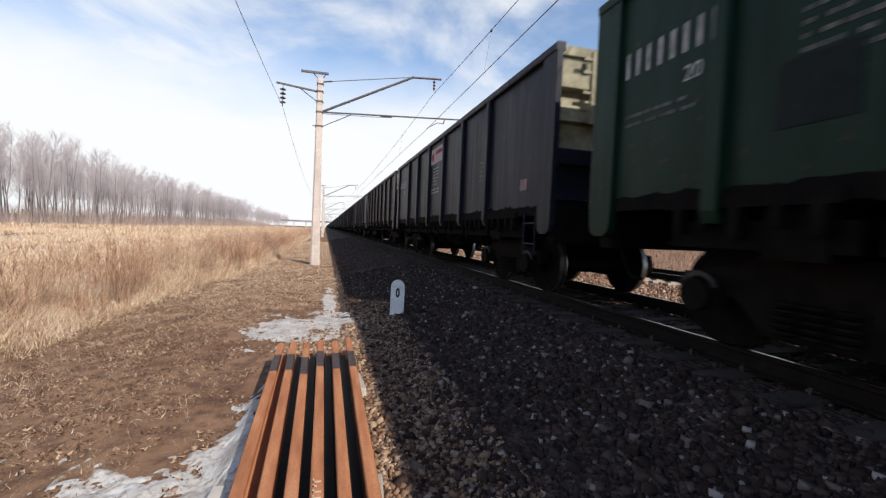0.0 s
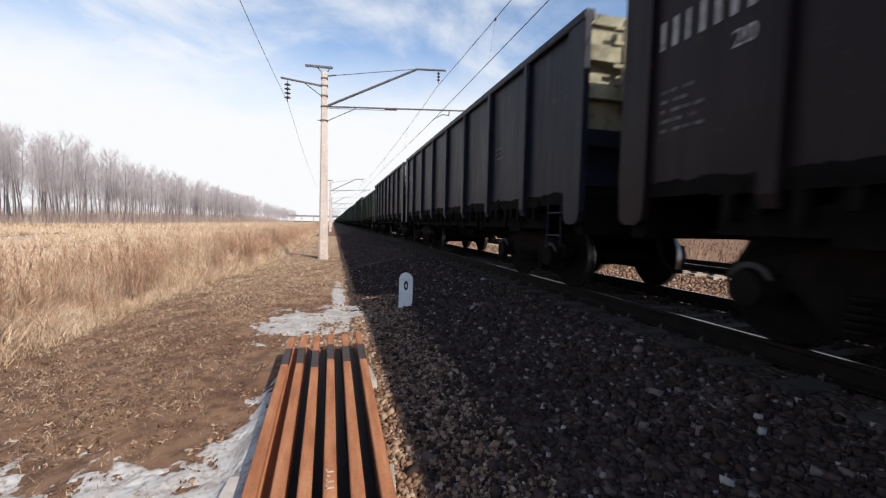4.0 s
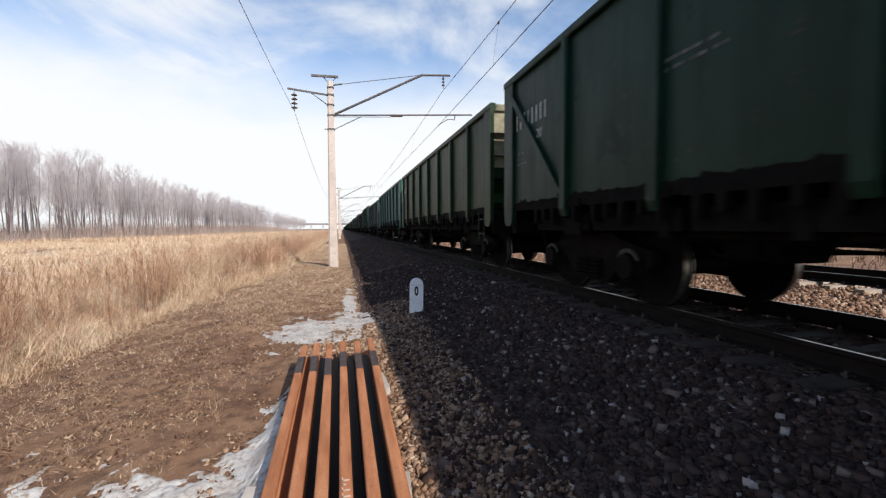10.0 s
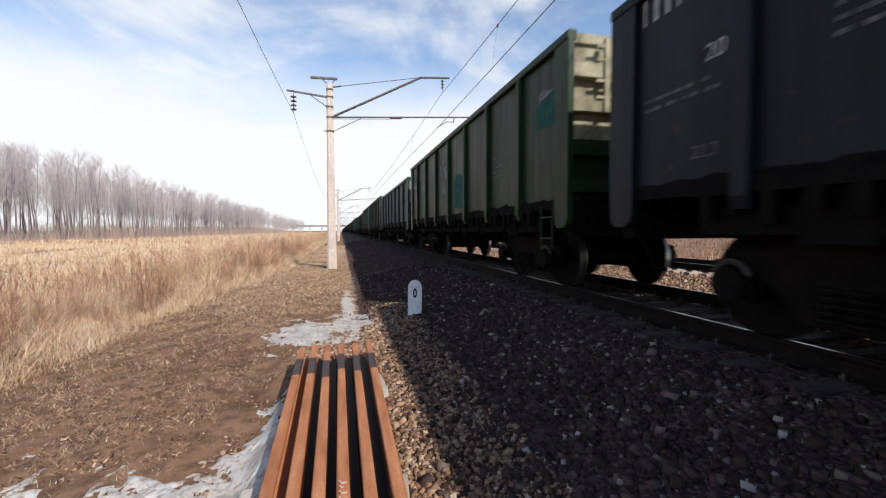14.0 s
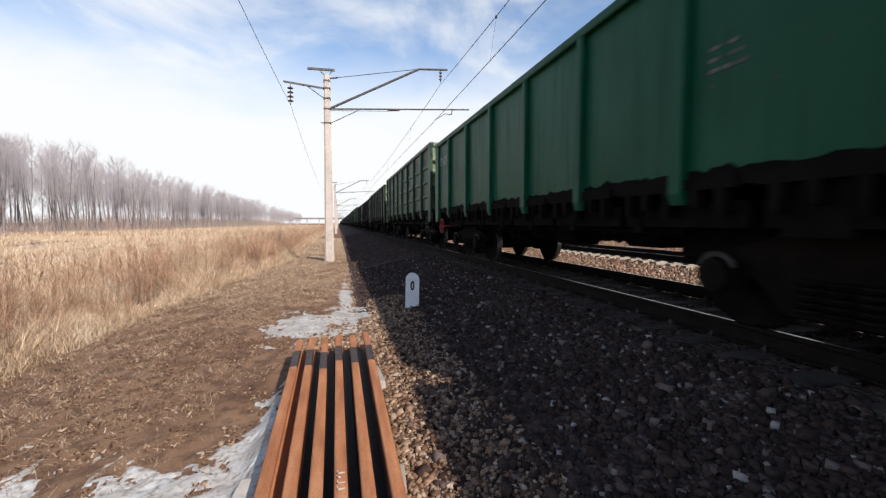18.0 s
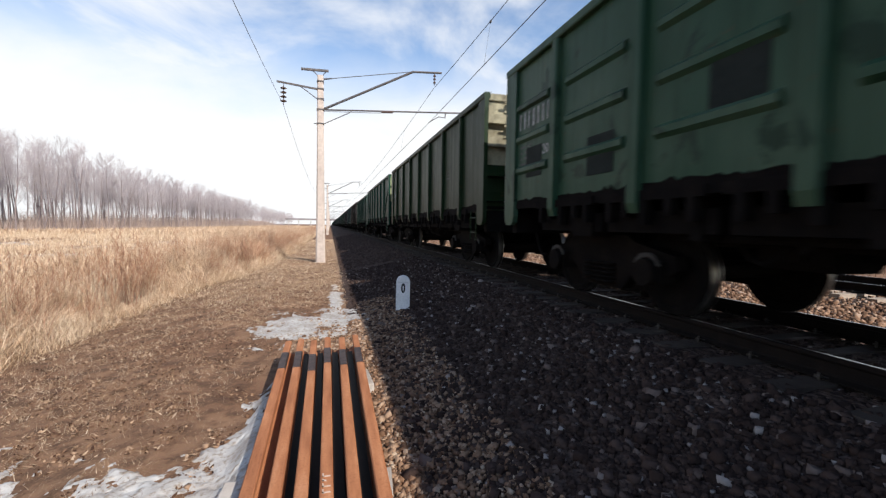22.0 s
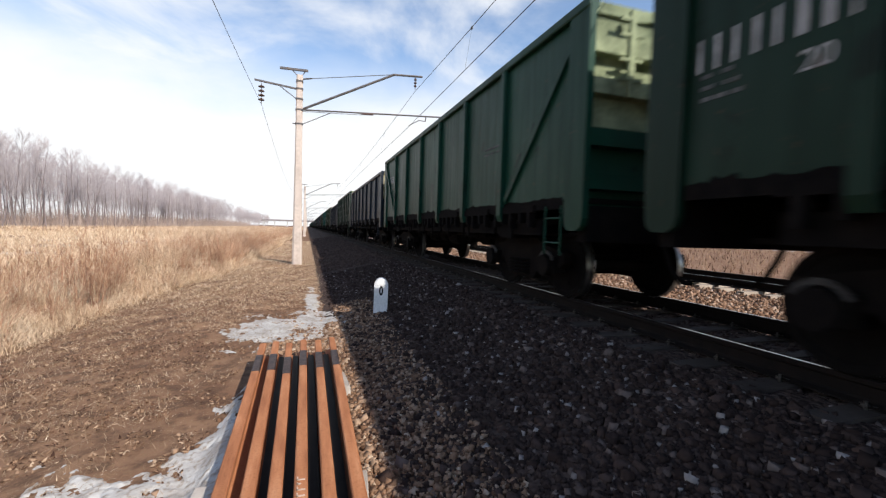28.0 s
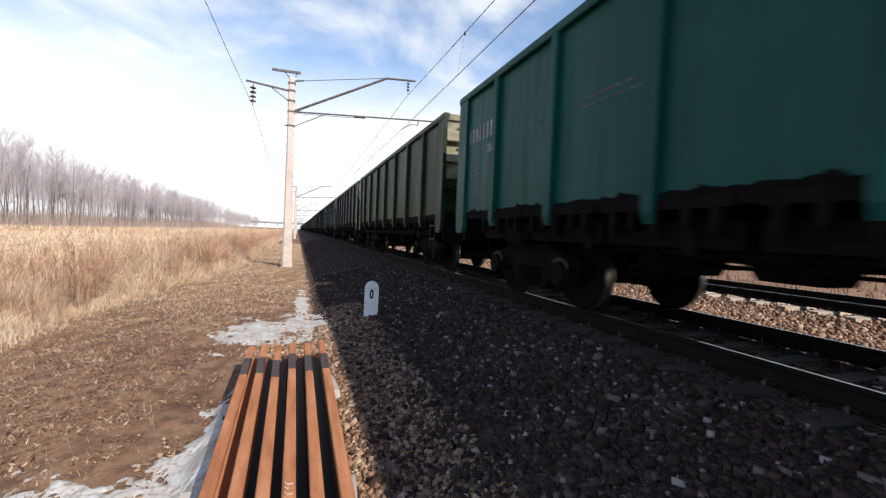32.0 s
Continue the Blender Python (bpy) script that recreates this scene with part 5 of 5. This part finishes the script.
def pipe_mesh():
    bm = bmesh.new()
    rod(bm, (-0.95, -5.9, 0.92), (-0.95, 5.9, 0.92), 0.028, sides=6)
    rod(bm, (-0.7, -3.1, 0.80), (-0.7, 3.1, 0.80), 0.03, sides=6)
    for y in (-2.9, -1.1, 0.6, 2.2):
        box(bm, -0.74, -0.66, y - 0.03, y + 0.03, 0.68, 1.2)
    box(bm, -0.62, 0.62, -0.55, -0.35, 0.66, 0.78)
    rod(bm, (-0.3, -3.4, 0.72), (-0.3, 3.4, 0.72), 0.02, sides=6)
    rod(bm, (-0.45, -3.4, 0.60), (0.45, -0.8, 0.75), 0.018, sides=6)
    rod(bm, (-0.45, 3.4, 0.60), (0.45, 0.8, 0.75), 0.018, sides=6)
    for y in (-2.4, 2.4):
        rod(bm, (-0.3, y, 0.72), (-0.22, y, 0.9), 0.018, sides=6)
    return mesh_of("brake_pipe", bm, BLACK_STEEL)


def rigging_mesh():
    """Hatch shafts, lever boxes, valves and loops of pipe that hang between the bogies."""
    bm = bmesh.new()
    for y0, y1, z0, x0, x1 in ((-3.1, -2.5, 0.50, -0.75, 0.0), (-1.9, -1.3, 0.62, -0.6, 0.1), (-0.55, 0.1, 0.60, -0.9, -0.4), (0.7, 1.2, 0.64, -0.8, -0.2), (2.0, 2.6, 0.60, -0.7, 0.0)):
        prism(bm, [(x0, 0.98), (x0 + 0.02, z0 + 0.08), (x0 + 0.1, z0), (x1 - 0.1, z0), (x1, z0 + 0.1), (x1, 0.98)], y0, y1)
    for x in (-1.15, 1.15):
        rod(bm, (x, -3.0, 0.86), (x, 3.0, 0.86), 0.035, sides=6)
        for y in (-2.7, -1.8, -0.9, 0.0, 0.9, 1.8, 2.7):
            rod(bm, (x, y - 0.08, 0.98), (x * 1.04, y + 0.06, 0.78), 0.03, sides=5)
    for y0, drop in ((-2.1, 0.22), (0.35, 0.18), (2.0, 0.26)):
        loop = [Vector((-1.05, y0 + 0.09 * k, 0.92 - drop * math.sin(math.pi * k / 6))) for k in range(7)]
        for a, b in zip(loop, loop[1:]):
            rod(bm, a, b, 0.016, sides=5)
    return mesh_of("brake_rigging", bm, BLACK_STEEL)


def digits_mesh(count, tall, wide, gap, seed):
    """A row of plain upright bars in the place of painted digits."""
    r = random.Random(seed)
    bm = bmesh.new()
    for k in range(count):
        y = -k * gap
        w = wide * r.choice((0.22, 0.30, 0.34))
        box(bm, -0.003, 0.0, y - w, y, 0, tall)
    return mesh_of("wagon_number", bm, WHITE_MARK)


def lines_mesh(rows, long, seed, mat=None):
    """Rows of small plain bars in the place of small writing."""
    r = random.Random(seed)
    bm = bmesh.new()
    for k in range(rows):
        y = 0.0
        while y > -long * r.uniform(0.6, 1.0):
            w = r.uniform(0.03, 0.11)
            box(bm, -0.003, 0.0, y - w, y, -k * 0.09, -k * 0.09 + 0.034)
            y -= w + r.choice((0.025, 0.03, 0.08))
    return mesh_of("stencil_mark", bm, mat or WHITE_MARK)


def patch_mesh(seed, mat, w=1.0, h=0.7):
    """An uneven daub of paint."""
    r = random.Random(seed)
    n = 36
    waves = [(k, r.uniform(0, math.tau), r.uniform(0.05, 0.5) / k ** 0.8) for k in (2, 3, 5, 8, 13)]
    ring = []
    for k in range(n):
        a = k * math.tau / n
        d = 0.85 + 0.6 * sum(m * math.sin(f * a + s) for f, s, m in waves)
        ring.append((w * 0.5 * d * math.copysign(abs(math.cos(a)) ** 0.6, math.cos(a)), h * 0.5 * d * math.copysign(abs(math.sin(a)) ** 0.6, math.sin(a))))
    bm = bmesh.new()
    prism(bm, ring, -0.002, 0.0, "x")
    return mesh_of("paint_daub", bm, mat)


def plate_mesh(w, h, mat):
    bm = bmesh.new()
    box(bm, -0.004, 0, -w / 2, w / 2, -h / 2, h / 2)
    return mesh_of("painted_panel", bm, mat)


TWENTY = bpy.data.curves.new("country_code", "FONT")
TWENTY.body, TWENTY.size, TWENTY.extrude = "20", 0.2, 0.001
TWENTY.materials.append(WHITE_MARK)
TARE = bpy.data.curves.new("tare_weight", "FONT")
TARE.body, TARE.size, TARE.extrude = "23,5", 0.16, 0.001
TARE.materials.append(DIM_MARK)
TARE_2 = TARE.copy()
TARE_2.body = "22,3"
SILLS = [sill_mesh(k) for k in range(3)]
SIDES = {k: side_sheet(k) for k in ("plain", "joined")}
rib_bm = bmesh.new()
prism(rib_bm, [(-0.012, -0.07), (-0.055, -0.03), (-0.055, 0.03), (-0.012, 0.07)], -0.58, 0.58)
PRESSED_RIB = mesh_of("pressed_rib", rib_bm, PAINTS["slate"])
arc_bm = bmesh.new()
for k_arc in range(7):
    a0, a1 = math.radians(25 + k_arc * 18.5), math.radians(25 + (k_arc + 1) * 18.5)
    prism(arc_bm, [(0.17 * math.cos(a0), 0.17 * math.sin(a0)), (0.215 * math.cos(a0), 0.215 * math.sin(a0)), (0.215 * math.cos(a1), 0.215 * math.sin(a1)), (0.17 * math.cos(a1), 0.17 * math.sin(a1))], -0.02, 0.0, "x")
bmesh.ops.remove_doubles(arc_bm, verts=arc_bm.verts[:], dist=0.001)
AXLE_ARC = mesh_of("axle_box_rim", arc_bm, grimy("worn_pale_axle_rim", (0.06, 0.056, 0.052), (0.02, 0.018, 0.016), 0.7, 0.0, 9.0, 0.001))
TOP_RAIL, POST, CORNER, END, END_RIB, BRACE = top_rail_mesh(), post_mesh(), corner_mesh(), end_mesh(""), end_rib_mesh(), brace_mesh()
END_BOARDS = end_board_mesh()
STEP_LADDER, HINGE_BAR = ladder_mesh(2, 0.62, 0.36), hinge_bar_mesh()
UNDER, FLOOR, HATCH, FRAME_SIDE, BOLSTER, WHEELS = underframe_mesh(), floor_mesh(), hatch_mesh(), side_frame_mesh(), bolster_mesh(), wheelset_mesh()
COUPLER, HOSE, BRAKE, PIPE, TANK = coupler_mesh(), hose_mesh(), brake_mesh(), pipe_mesh(), reservoir_mesh()
RIGGING = rigging_mesh()
NUMBERS = [digits_mesh(8, 0.26, 0.145, 0.148, k) for k in range(5)]
LINES = [lines_mesh(5, 0.55, 3, DIM_MARK), lines_mesh(2, 1.1, 4, DIM_MARK), lines_mesh(3, 0.4, 5, DIM_MARK)]


def raised(mesh, rise):
    """The same piece for a higher or lower body: its upper part moved by the rise."""
    me = mesh.copy()
    for v in me.vertices:
        if v.co.z > 2.3:
            v.co.z += rise
    return me


# bodies come in three heights
BODIES = {}
for rise in (-0.12, 0.0, 0.12):
    BODIES[rise] = {"plain": raised(SIDES["plain"], rise), "joined": raised(SIDES["joined"], rise), "top": raised(TOP_RAIL, rise), "post": raised(POST, rise),
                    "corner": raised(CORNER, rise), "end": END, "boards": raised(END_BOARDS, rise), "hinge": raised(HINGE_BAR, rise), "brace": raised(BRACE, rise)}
LOW, MIDDLE = (8, 16, 18, 20, 23, 24, 27, 28, 39, 41), (10, 14, 15, 26, 32)


def hand_wheel_mesh():
    bm = bmesh.new()
    ring = [Vector((0, 0.21 * math.cos(k * math.tau / 16), 0.21 * math.sin(k * math.tau / 16))) for k in range(16)]
    for k in range(16):
        rod(bm, ring[k], ring[(k + 1) % 16], 0.02, sides=6)
    for k in range(0, 16, 4):
        rod(bm, (0, 0, 0), ring[k], 0.016, sides=6)
    rod(bm, (-0.03, 0, 0), (0.45, 0, 0), 0.025, sides=8)
    return mesh_of("handbrake_wheel", bm, RED_MARK)


HAND_WHEEL = hand_wheel_mesh()


def small(*args):
    return tagged(part(*args), kind="stuff")


def sunlit_end(ob, paint):
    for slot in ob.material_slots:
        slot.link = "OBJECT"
        slot.material = SUNLIT_GREEN if "green" in paint or "teal" in paint else SUNLIT_CREAM
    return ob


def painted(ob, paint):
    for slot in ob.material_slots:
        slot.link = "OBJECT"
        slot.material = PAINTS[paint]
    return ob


def wagon(n, paint, kind="plain", extra=""):
    top = new("coal_wagon")
    word = PAINT_WORDS[paint]
    rise = -0.12 if n in LOW else 0.0 if n in MIDDLE or n >= 50 else 0.12
    body = BODIES[rise]
    what = {"plain": "with upright posts", "ribbed": "with pressed ribbed panels", "braced": "with slanting end braces"}[kind]
    tagged(top, f"{word} open coal wagon {what}", "freight wagon", "wagons of the train")
    for s in (-1, 1):
        flip = pose(0, 0, 0, 0, 0, 0 if s < 0 else 180)
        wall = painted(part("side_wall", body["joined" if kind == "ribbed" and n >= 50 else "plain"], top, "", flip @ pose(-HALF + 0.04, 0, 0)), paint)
        if kind == "braced":
            places = [1.735 * (k + 0.5) for k in range(-3, 3)]
        elif "banner" in extra:
            places = [1.6 * (k + 0.5) for k in range(-3, 3)]
        else:
            places = [BODY * k / 8 for k in range(-3, 4)]
        for place in places:
            painted(part("post", body["post"], wall, at=pose(-0.012, place, 0)), paint)
        for e in (-1, 1):
            painted(part("corner_post", body["corner"], wall, at=pose(-0.015, e * (BODY / 2 - 0.19), 0)), paint)
            if kind == "braced":
                painted(part("brace", body["brace"], wall, at=pose(-0.005, BODY / 2 - 2.05, 0) if e > 0 else pose(-0.07, -BODY / 2 + 2.05, 0, 0, 0, 180)), paint)
            painted(part("step_ladder", STEP_LADDER, wall, at=pose(-0.05, -e * (BODY / 2 - 0.62), 0.66)), paint) if e > 0 else None
        painted(part("top_rail", body["top"], wall), paint)
        part("sill", SILLS[n % 3], wall, "coal-black lower sill")
        for k in range(24 if kind == "ribbed" and n < 50 else 0):
            painted(part("pressed_rib", PRESSED_RIB, wall, at=pose(0, -BODY / 2 + BODY * (k // 3 + 0.5) / 8, 1.86 + 0.5 * (k % 3))), paint)
        if s < 0 and n < 50:
            y = BODY / 2
            small("wagon_number", NUMBERS[n % 5], wall, "white painted wagon number", pose(-0.0165, y - 0.46, 2.26 if n in (37, 30) else 2.50 if kind == "ribbed" else 2.98 if n == 18 else 2.62))
            code = part("country_code", TWENTY, wall, "white painted code")
            code.matrix_basis = pose(-0.017, y - 1.22, 2.02 if n in (37, 30) or kind == "ribbed" else 2.36, 90, 0, -90)
            small("stencil_mark", LINES[n % 3], wall, "small white stencilled lines", pose(-0.014, y - 0.6 - 1.6 * (1 + n % 3), 2.5))
            small("stencil_mark", LINES[(n + 1) % 3], wall, "small white stencilled lines", pose(-0.014, y - 0.5, 2.2))
            small("stencil_mark", LINES[(n + 2) % 3], wall, "small white stencilled lines", pose(-0.014, -BODY / 2 + 3.0, 2.35))
            decorate(wall, n, extra)
    for e in (-1, 1):
        # upper end is pale for painted sunlight, body paint below it
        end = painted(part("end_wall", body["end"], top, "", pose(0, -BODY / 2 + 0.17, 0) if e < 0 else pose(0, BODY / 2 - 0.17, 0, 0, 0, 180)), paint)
        sunlit_end(part("end_panel", body["boards"], end, "upper end panel, sunlight painted into its pale colour"), paint)
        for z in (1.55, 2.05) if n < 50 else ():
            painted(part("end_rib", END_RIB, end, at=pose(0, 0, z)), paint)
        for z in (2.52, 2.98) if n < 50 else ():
            sunlit_end(part("end_rib", END_RIB, end, at=pose(0, 0, z + rise)), paint)
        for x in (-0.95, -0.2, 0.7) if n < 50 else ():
            sunlit_end(part("hinge_bar", body["hinge"], end, at=pose(x, 0, 0)), paint)
        part("coupler", COUPLER, top, "", pose(0, e * 6.42, 1.04, 0, 0, 0 if e > 0 else 180))
        part("brake_hose", HOSE, top, "", pose(0, e * 6.44, 0.96, 0, 0, 0 if e > 0 else 180))
        bogie = part("bogie", BOLSTER, top, "", pose(0, e * BOGIE_Y, 0))
        for s in (-1, 1):
            part("side_frame", FRAME_SIDE, bogie, at=pose(s * 1.02, 0, 0, 0, 0, 0 if s < 0 else 180))
        for b in (-BASE, BASE) if n < 50 else ():
            part("axle_box_rim", AXLE_ARC, bogie, "worn pale rim over the axle box", pose(-1.19, b, WHEEL_R))
        for b in (-BASE, BASE):
            part("wheelset", WHEELS, bogie, at=pose(0, b, WHEEL_R))
    if n == 24:
        part("handbrake_wheel", HAND_WHEEL, top, "red handbrake wheel", pose(-1.50, BODY / 2 - 0.75, 0.86))
    part("underframe", UNDER, top)
    part("floor", FLOOR, top)
    for k in range(7 if n < 50 else 0):
        for s in (0, 180):
            part("discharge_hatch", HATCH, top, at=pose(0, 0, 0, 0, 0, s) @ pose(0, (k - 3) * 1.56, 0))
    part("brake_cylinder", BRAKE, top)
    part("air_reservoir", TANK, top)
    part("brake_pipe", PIPE, top)
    part("brake_rigging", RIGGING, top)
    return top


def decorate(wall, n, extra):
    y = BODY / 2
    if "banner" in extra:
        part("painted_panel", BANNER, wall, "white panel with a round red emblem, painted on", pose(-0.016, 0.08, 3.13))
        part("emblem", EMBLEM, wall, "faded red emblem", pose(-0.0205, 0.52, 3.11))
        part("emblem", EMBLEM_BAR, wall, "faded red emblem", pose(-0.0205, -0.15, 3.20))
        small("stencil_mark", FULL_LINES, wall, "small white stencilled lines", pose(-0.014, 0.42, 2.74))
        small("stencil_mark", LONG_LINES, wall, "small white stencilled lines", pose(-0.014, 0.60, 2.14))
    if "plate" in extra:
        part("painted_panel", SMALL_PLATE, wall, "small white painted rectangle", pose(-0.016, -y + 0.95, 1.74))
    if "letters" in extra:
        part("emblem", ORANGE_BARS, wall, "faded orange emblem", pose(-0.016, -y + 4.1, 2.75))
    if "patches" in extra:
        r = random.Random(n * 7 + 3)
        for k, (at, z) in enumerate(DAUBED.get(n, ())):
            part("paint_daub", DAUBS[((1, 2, 3, 5, 1, 2) if n == 12 else (1, 2, 4, 5, 1, 2))[k % 6]], wall, "uneven daub of pale paint", pose(-0.0145 - 0.0004 * k, at, z))
        for k in range(0 if n in DAUBED else 7):
            c = r.randrange(8)
            part("paint_daub", DAUBS[(k + n) % len(DAUBS)], wall, "uneven daub of pale paint", pose(-0.0145 - 0.0004 * k, -y + 1.6 * c + r.uniform(0.6, 1.0), r.uniform(1.75, 3.0)))
    if n in TARES:
        text, at = TARES[n]
        tare = part("tare_weight", text, wall, "white painted weight figure")
        tare.matrix_basis = pose(-0.017, at, 1.56, 90, 0, -90)
    for at, z, mesh in REPAINTS.get(n, ()):
        part("painted_panel", mesh, wall, "darker repainted square", pose(-0.0150, at, z))


BANNER = plate_mesh(1.34, 0.44, PINK_MARK)
FULL_LINES, LONG_LINES = lines_mesh(6, 0.6, 8), lines_mesh(2, 1.2, 9)
SMALL_PLATE = plate_mesh(0.23, 0.18, grimy("white_and_red_plate", (0.34, 0.24, 0.23), (0.14, 0.08, 0.08), 0.8, 0.0, 9.0, 0.0005))
DARK_PANEL = plate_mesh(0.85, 0.52, grimy("dark_repaint", (0.010, 0.015, 0.014), (0.018, 0.024, 0.022), 0.8, 0.0, 5.0, 0.0005))
DARK_SQUARE = plate_mesh(0.50, 0.46, DARK_PANEL.materials[0])
REPAINTS = {32: ((-0.75, 1.76, DARK_SQUARE),), 25: ((3.78, 1.76, DARK_SQUARE), (2.15, 1.80, DARK_PANEL)), 22: ((5.60, 2.10, DARK_SQUARE), (3.75, 1.98, DARK_PANEL)), 29: ((5.55, 1.95, DARK_SQUARE), (3.9, 1.80, DARK_SQUARE), (2.2, 2.10, DARK_SQUARE)), 0: ((4.2, 1.98, DARK_SQUARE),)}
DAUBED = {
    12: ((5.4, 2.1), (3.9, 2.6), (2.3, 2.65), (0.6, 2.35), (-2.35, 1.75), (-4.0, 1.9)),
    33: ((5.4, 2.9), (5.8, 1.75), (3.85, 1.75), (2.5, 1.8), (5.2, 1.7), (4.1, 2.5), (-5.5, 2.9), (-4.7, 2.5), (-5.3, 2.0), (-3.6, 2.8), (-2.4, 2.2), (-4.0, 2.0)),
    41: ((-5.4, 2.5), (-3.9, 2.55), (-2.3, 2.3), (-0.8, 2.2), (0.9, 2.3), (2.5, 2.2)),
}
TARES = {40: (TARE, 3.06), 18: (TARE_2, 5.42)}
EMBLEM = patch_mesh(3, RED_MARK, 0.24, 0.30)
EMBLEM_BAR = plate_mesh(0.62, 0.10, RED_MARK)
ob_bars = bmesh.new()
for k_bar, w_bar in enumerate((0.34, 0.30, 0.34)):
    box(ob_bars, -0.003, 0, -k_bar * 0.46 - w_bar, -k_bar * 0.46 - w_bar + 0.09, -0.3, 0.3)
    box(ob_bars, -0.003, 0, -k_bar * 0.46 - w_bar + 0.09, -k_bar * 0.46, 0.2, 0.3)
ORANGE_BARS = mesh_of("emblem", ob_bars, ORANGE_MARK)
PALE_DAUB = grimy("pale_worn_paint", (0.24, 0.24, 0.23), (0.05, 0.05, 0.046), 0.9, 0.0, 4.0, 0.0005)
BLUE_DAUB = grimy("blue_worn_paint", (0.022, 0.105, 0.088), (0.02, 0.062, 0.055), 0.9, 0.0, 4.0, 0.0005)
DAUBS = [patch_mesh(k, PALE_DAUB if k % 3 else BLUE_DAUB, 0.5 + 0.13 * k, 0.35 + 0.09 * k) for k in range(7)]

# paint, kind and marks of each wagon, in running order
TRAIN = {
    -2: ("dark_green", "plain", ""), -1: ("green", "plain", ""), 0: ("dark_green", "plain", "dark"), 1: ("slate", "plain", "banner plate"),
    2: ("maroon", "plain", "plate"), 3: ("slate", "plain", "banner"), 4: ("maroon", "plain", "plate"), 5: ("maroon", "plain", ""),
    6: ("slate", "plain", ""), 7: ("slate", "plain", ""), 8: ("dark_green", "plain", ""), 9: ("dark_green", "plain", "plate"),
    10: ("blue_grey", "plain", "patches"), 11: ("green", "ribbed", ""), 12: ("olive", "plain", "patches"), 13: ("dark_green", "braced", ""),
    14: ("olive", "plain", ""), 15: ("teal", "plain", ""), 16: ("grey_teal", "plain", ""), 17: ("green", "braced", "letters"),
    18: ("navy", "plain", ""), 19: ("olive", "plain", "patches"), 20: ("grey_teal", "plain", ""), 21: ("dark_green", "plain", ""),
    22: ("pale_green", "ribbed", "dark"), 23: ("maroon", "plain", ""), 24: ("bright_green", "plain", ""), 25: ("pale_green", "ribbed", "dark"),
    26: ("dark_green", "plain", "letters"), 27: ("navy", "plain", ""), 28: ("dark_green", "braced", ""), 29: ("pale_green", "ribbed", ""),
    30: ("olive", "plain", ""), 31: ("green", "braced", "plate"), 32: ("green", "plain", ""), 33: ("patchy", "plain", "patches"),
    34: ("grey_teal", "plain", ""), 35: ("navy", "braced", ""), 36: ("dark_green", "plain", ""), 37: ("dark_green", "plain", ""),
    38: ("green", "braced", ""), 39: ("blue_grey", "plain", ""), 40: ("dark_green", "ribbed", "tare"), 41: ("blue_grey", "plain", "patches"),
    42: ("olive", "ribbed", ""), 43: ("teal", "plain", ""), 44: ("olive", "plain", ""), 45: ("slate", "plain", ""),
}
LAST = 79
spread = random.Random(5)
WAGONS = {}
for n in range(-2, LAST):
    paint, kind, extra = TRAIN.get(n) or (spread.choice(("slate", "dark_green", "green", "maroon", "grey_teal", "blue_grey", "olive", "teal")), spread.choice(("plain", "plain", "ribbed", "braced")), "")
    WAGONS[n] = wagon(n, paint, kind, extra)


# slack and odd lengths: how far each wagon's end lies off the even spacing
SLACK = [0.08, 0.08, -0.1, -0.34, -0.39, -0.57, -0.71, -0.85, -0.85, -1.0, -1.07, -0.97, -0.8, -0.92, -1.05, -1.2, -1.0, -1.06, -0.57, -0.55, -0.58, -0.66, -0.74,
         -0.82, -1.03, -1.17, -0.78, -0.89, -1.03, -1.17, -0.98, -0.72, -0.86, -0.53, -0.49, -0.46, -0.44, -0.42, -0.4, -0.46, -0.62, -0.35, -0.19, -0.21, -0.15]


def travelled(t):
    """Metres that the train has come by t seconds: it gathers speed from 17 to 20 m/s."""
    u = t / 32.0
    return (((((((11.25 * u - 21.92) * u - 33.02) * u + 128.83) * u - 134.59) * u + 100.09) * u + 544.11) * u) - 4.26


def wagon_y(n, t):
    return n * PITCH + SLACK[min(max(n, 0), len(SLACK) - 1)] - travelled(t) - BODY / 2


def motions():
    times = [1.0 * k for k in range(33)]
    for n, top in WAGONS.items():
        walk(top, [(t, pose(AXIS, wagon_y(n, t), RAIL_Z)) for t in times])
    # wheels turn while they roll past
    for n, top in WAGONS.items():
        if n > 46:
            continue
        for bogie in [c for c in top.children if c.name.startswith("bogie")]:
            for ws in [c for c in bogie.children if c.name.startswith("wheelset")]:
                place = bogie.location.y + ws.location.y
                b = ws.location.y
                rows = []
                for k in range(0, 961):
                    t = k / 30.0
                    y = wagon_y(n, t) + place
                    if -1.0 < y < 17.0:
                        rows.append((t, pose(0, b, WHEEL_R, math.degrees(travelled(t) / WHEEL_R) % 360.0)))
                if len(rows) < 2:
                    continue
                if rows[0][0] > 0:
                    rows.insert(0, (0.0, rows[0][1]))
                if rows[-1][0] < 32:
                    rows.append((32.0, rows[-1][1]))
                walk(ws, rows)


motions()
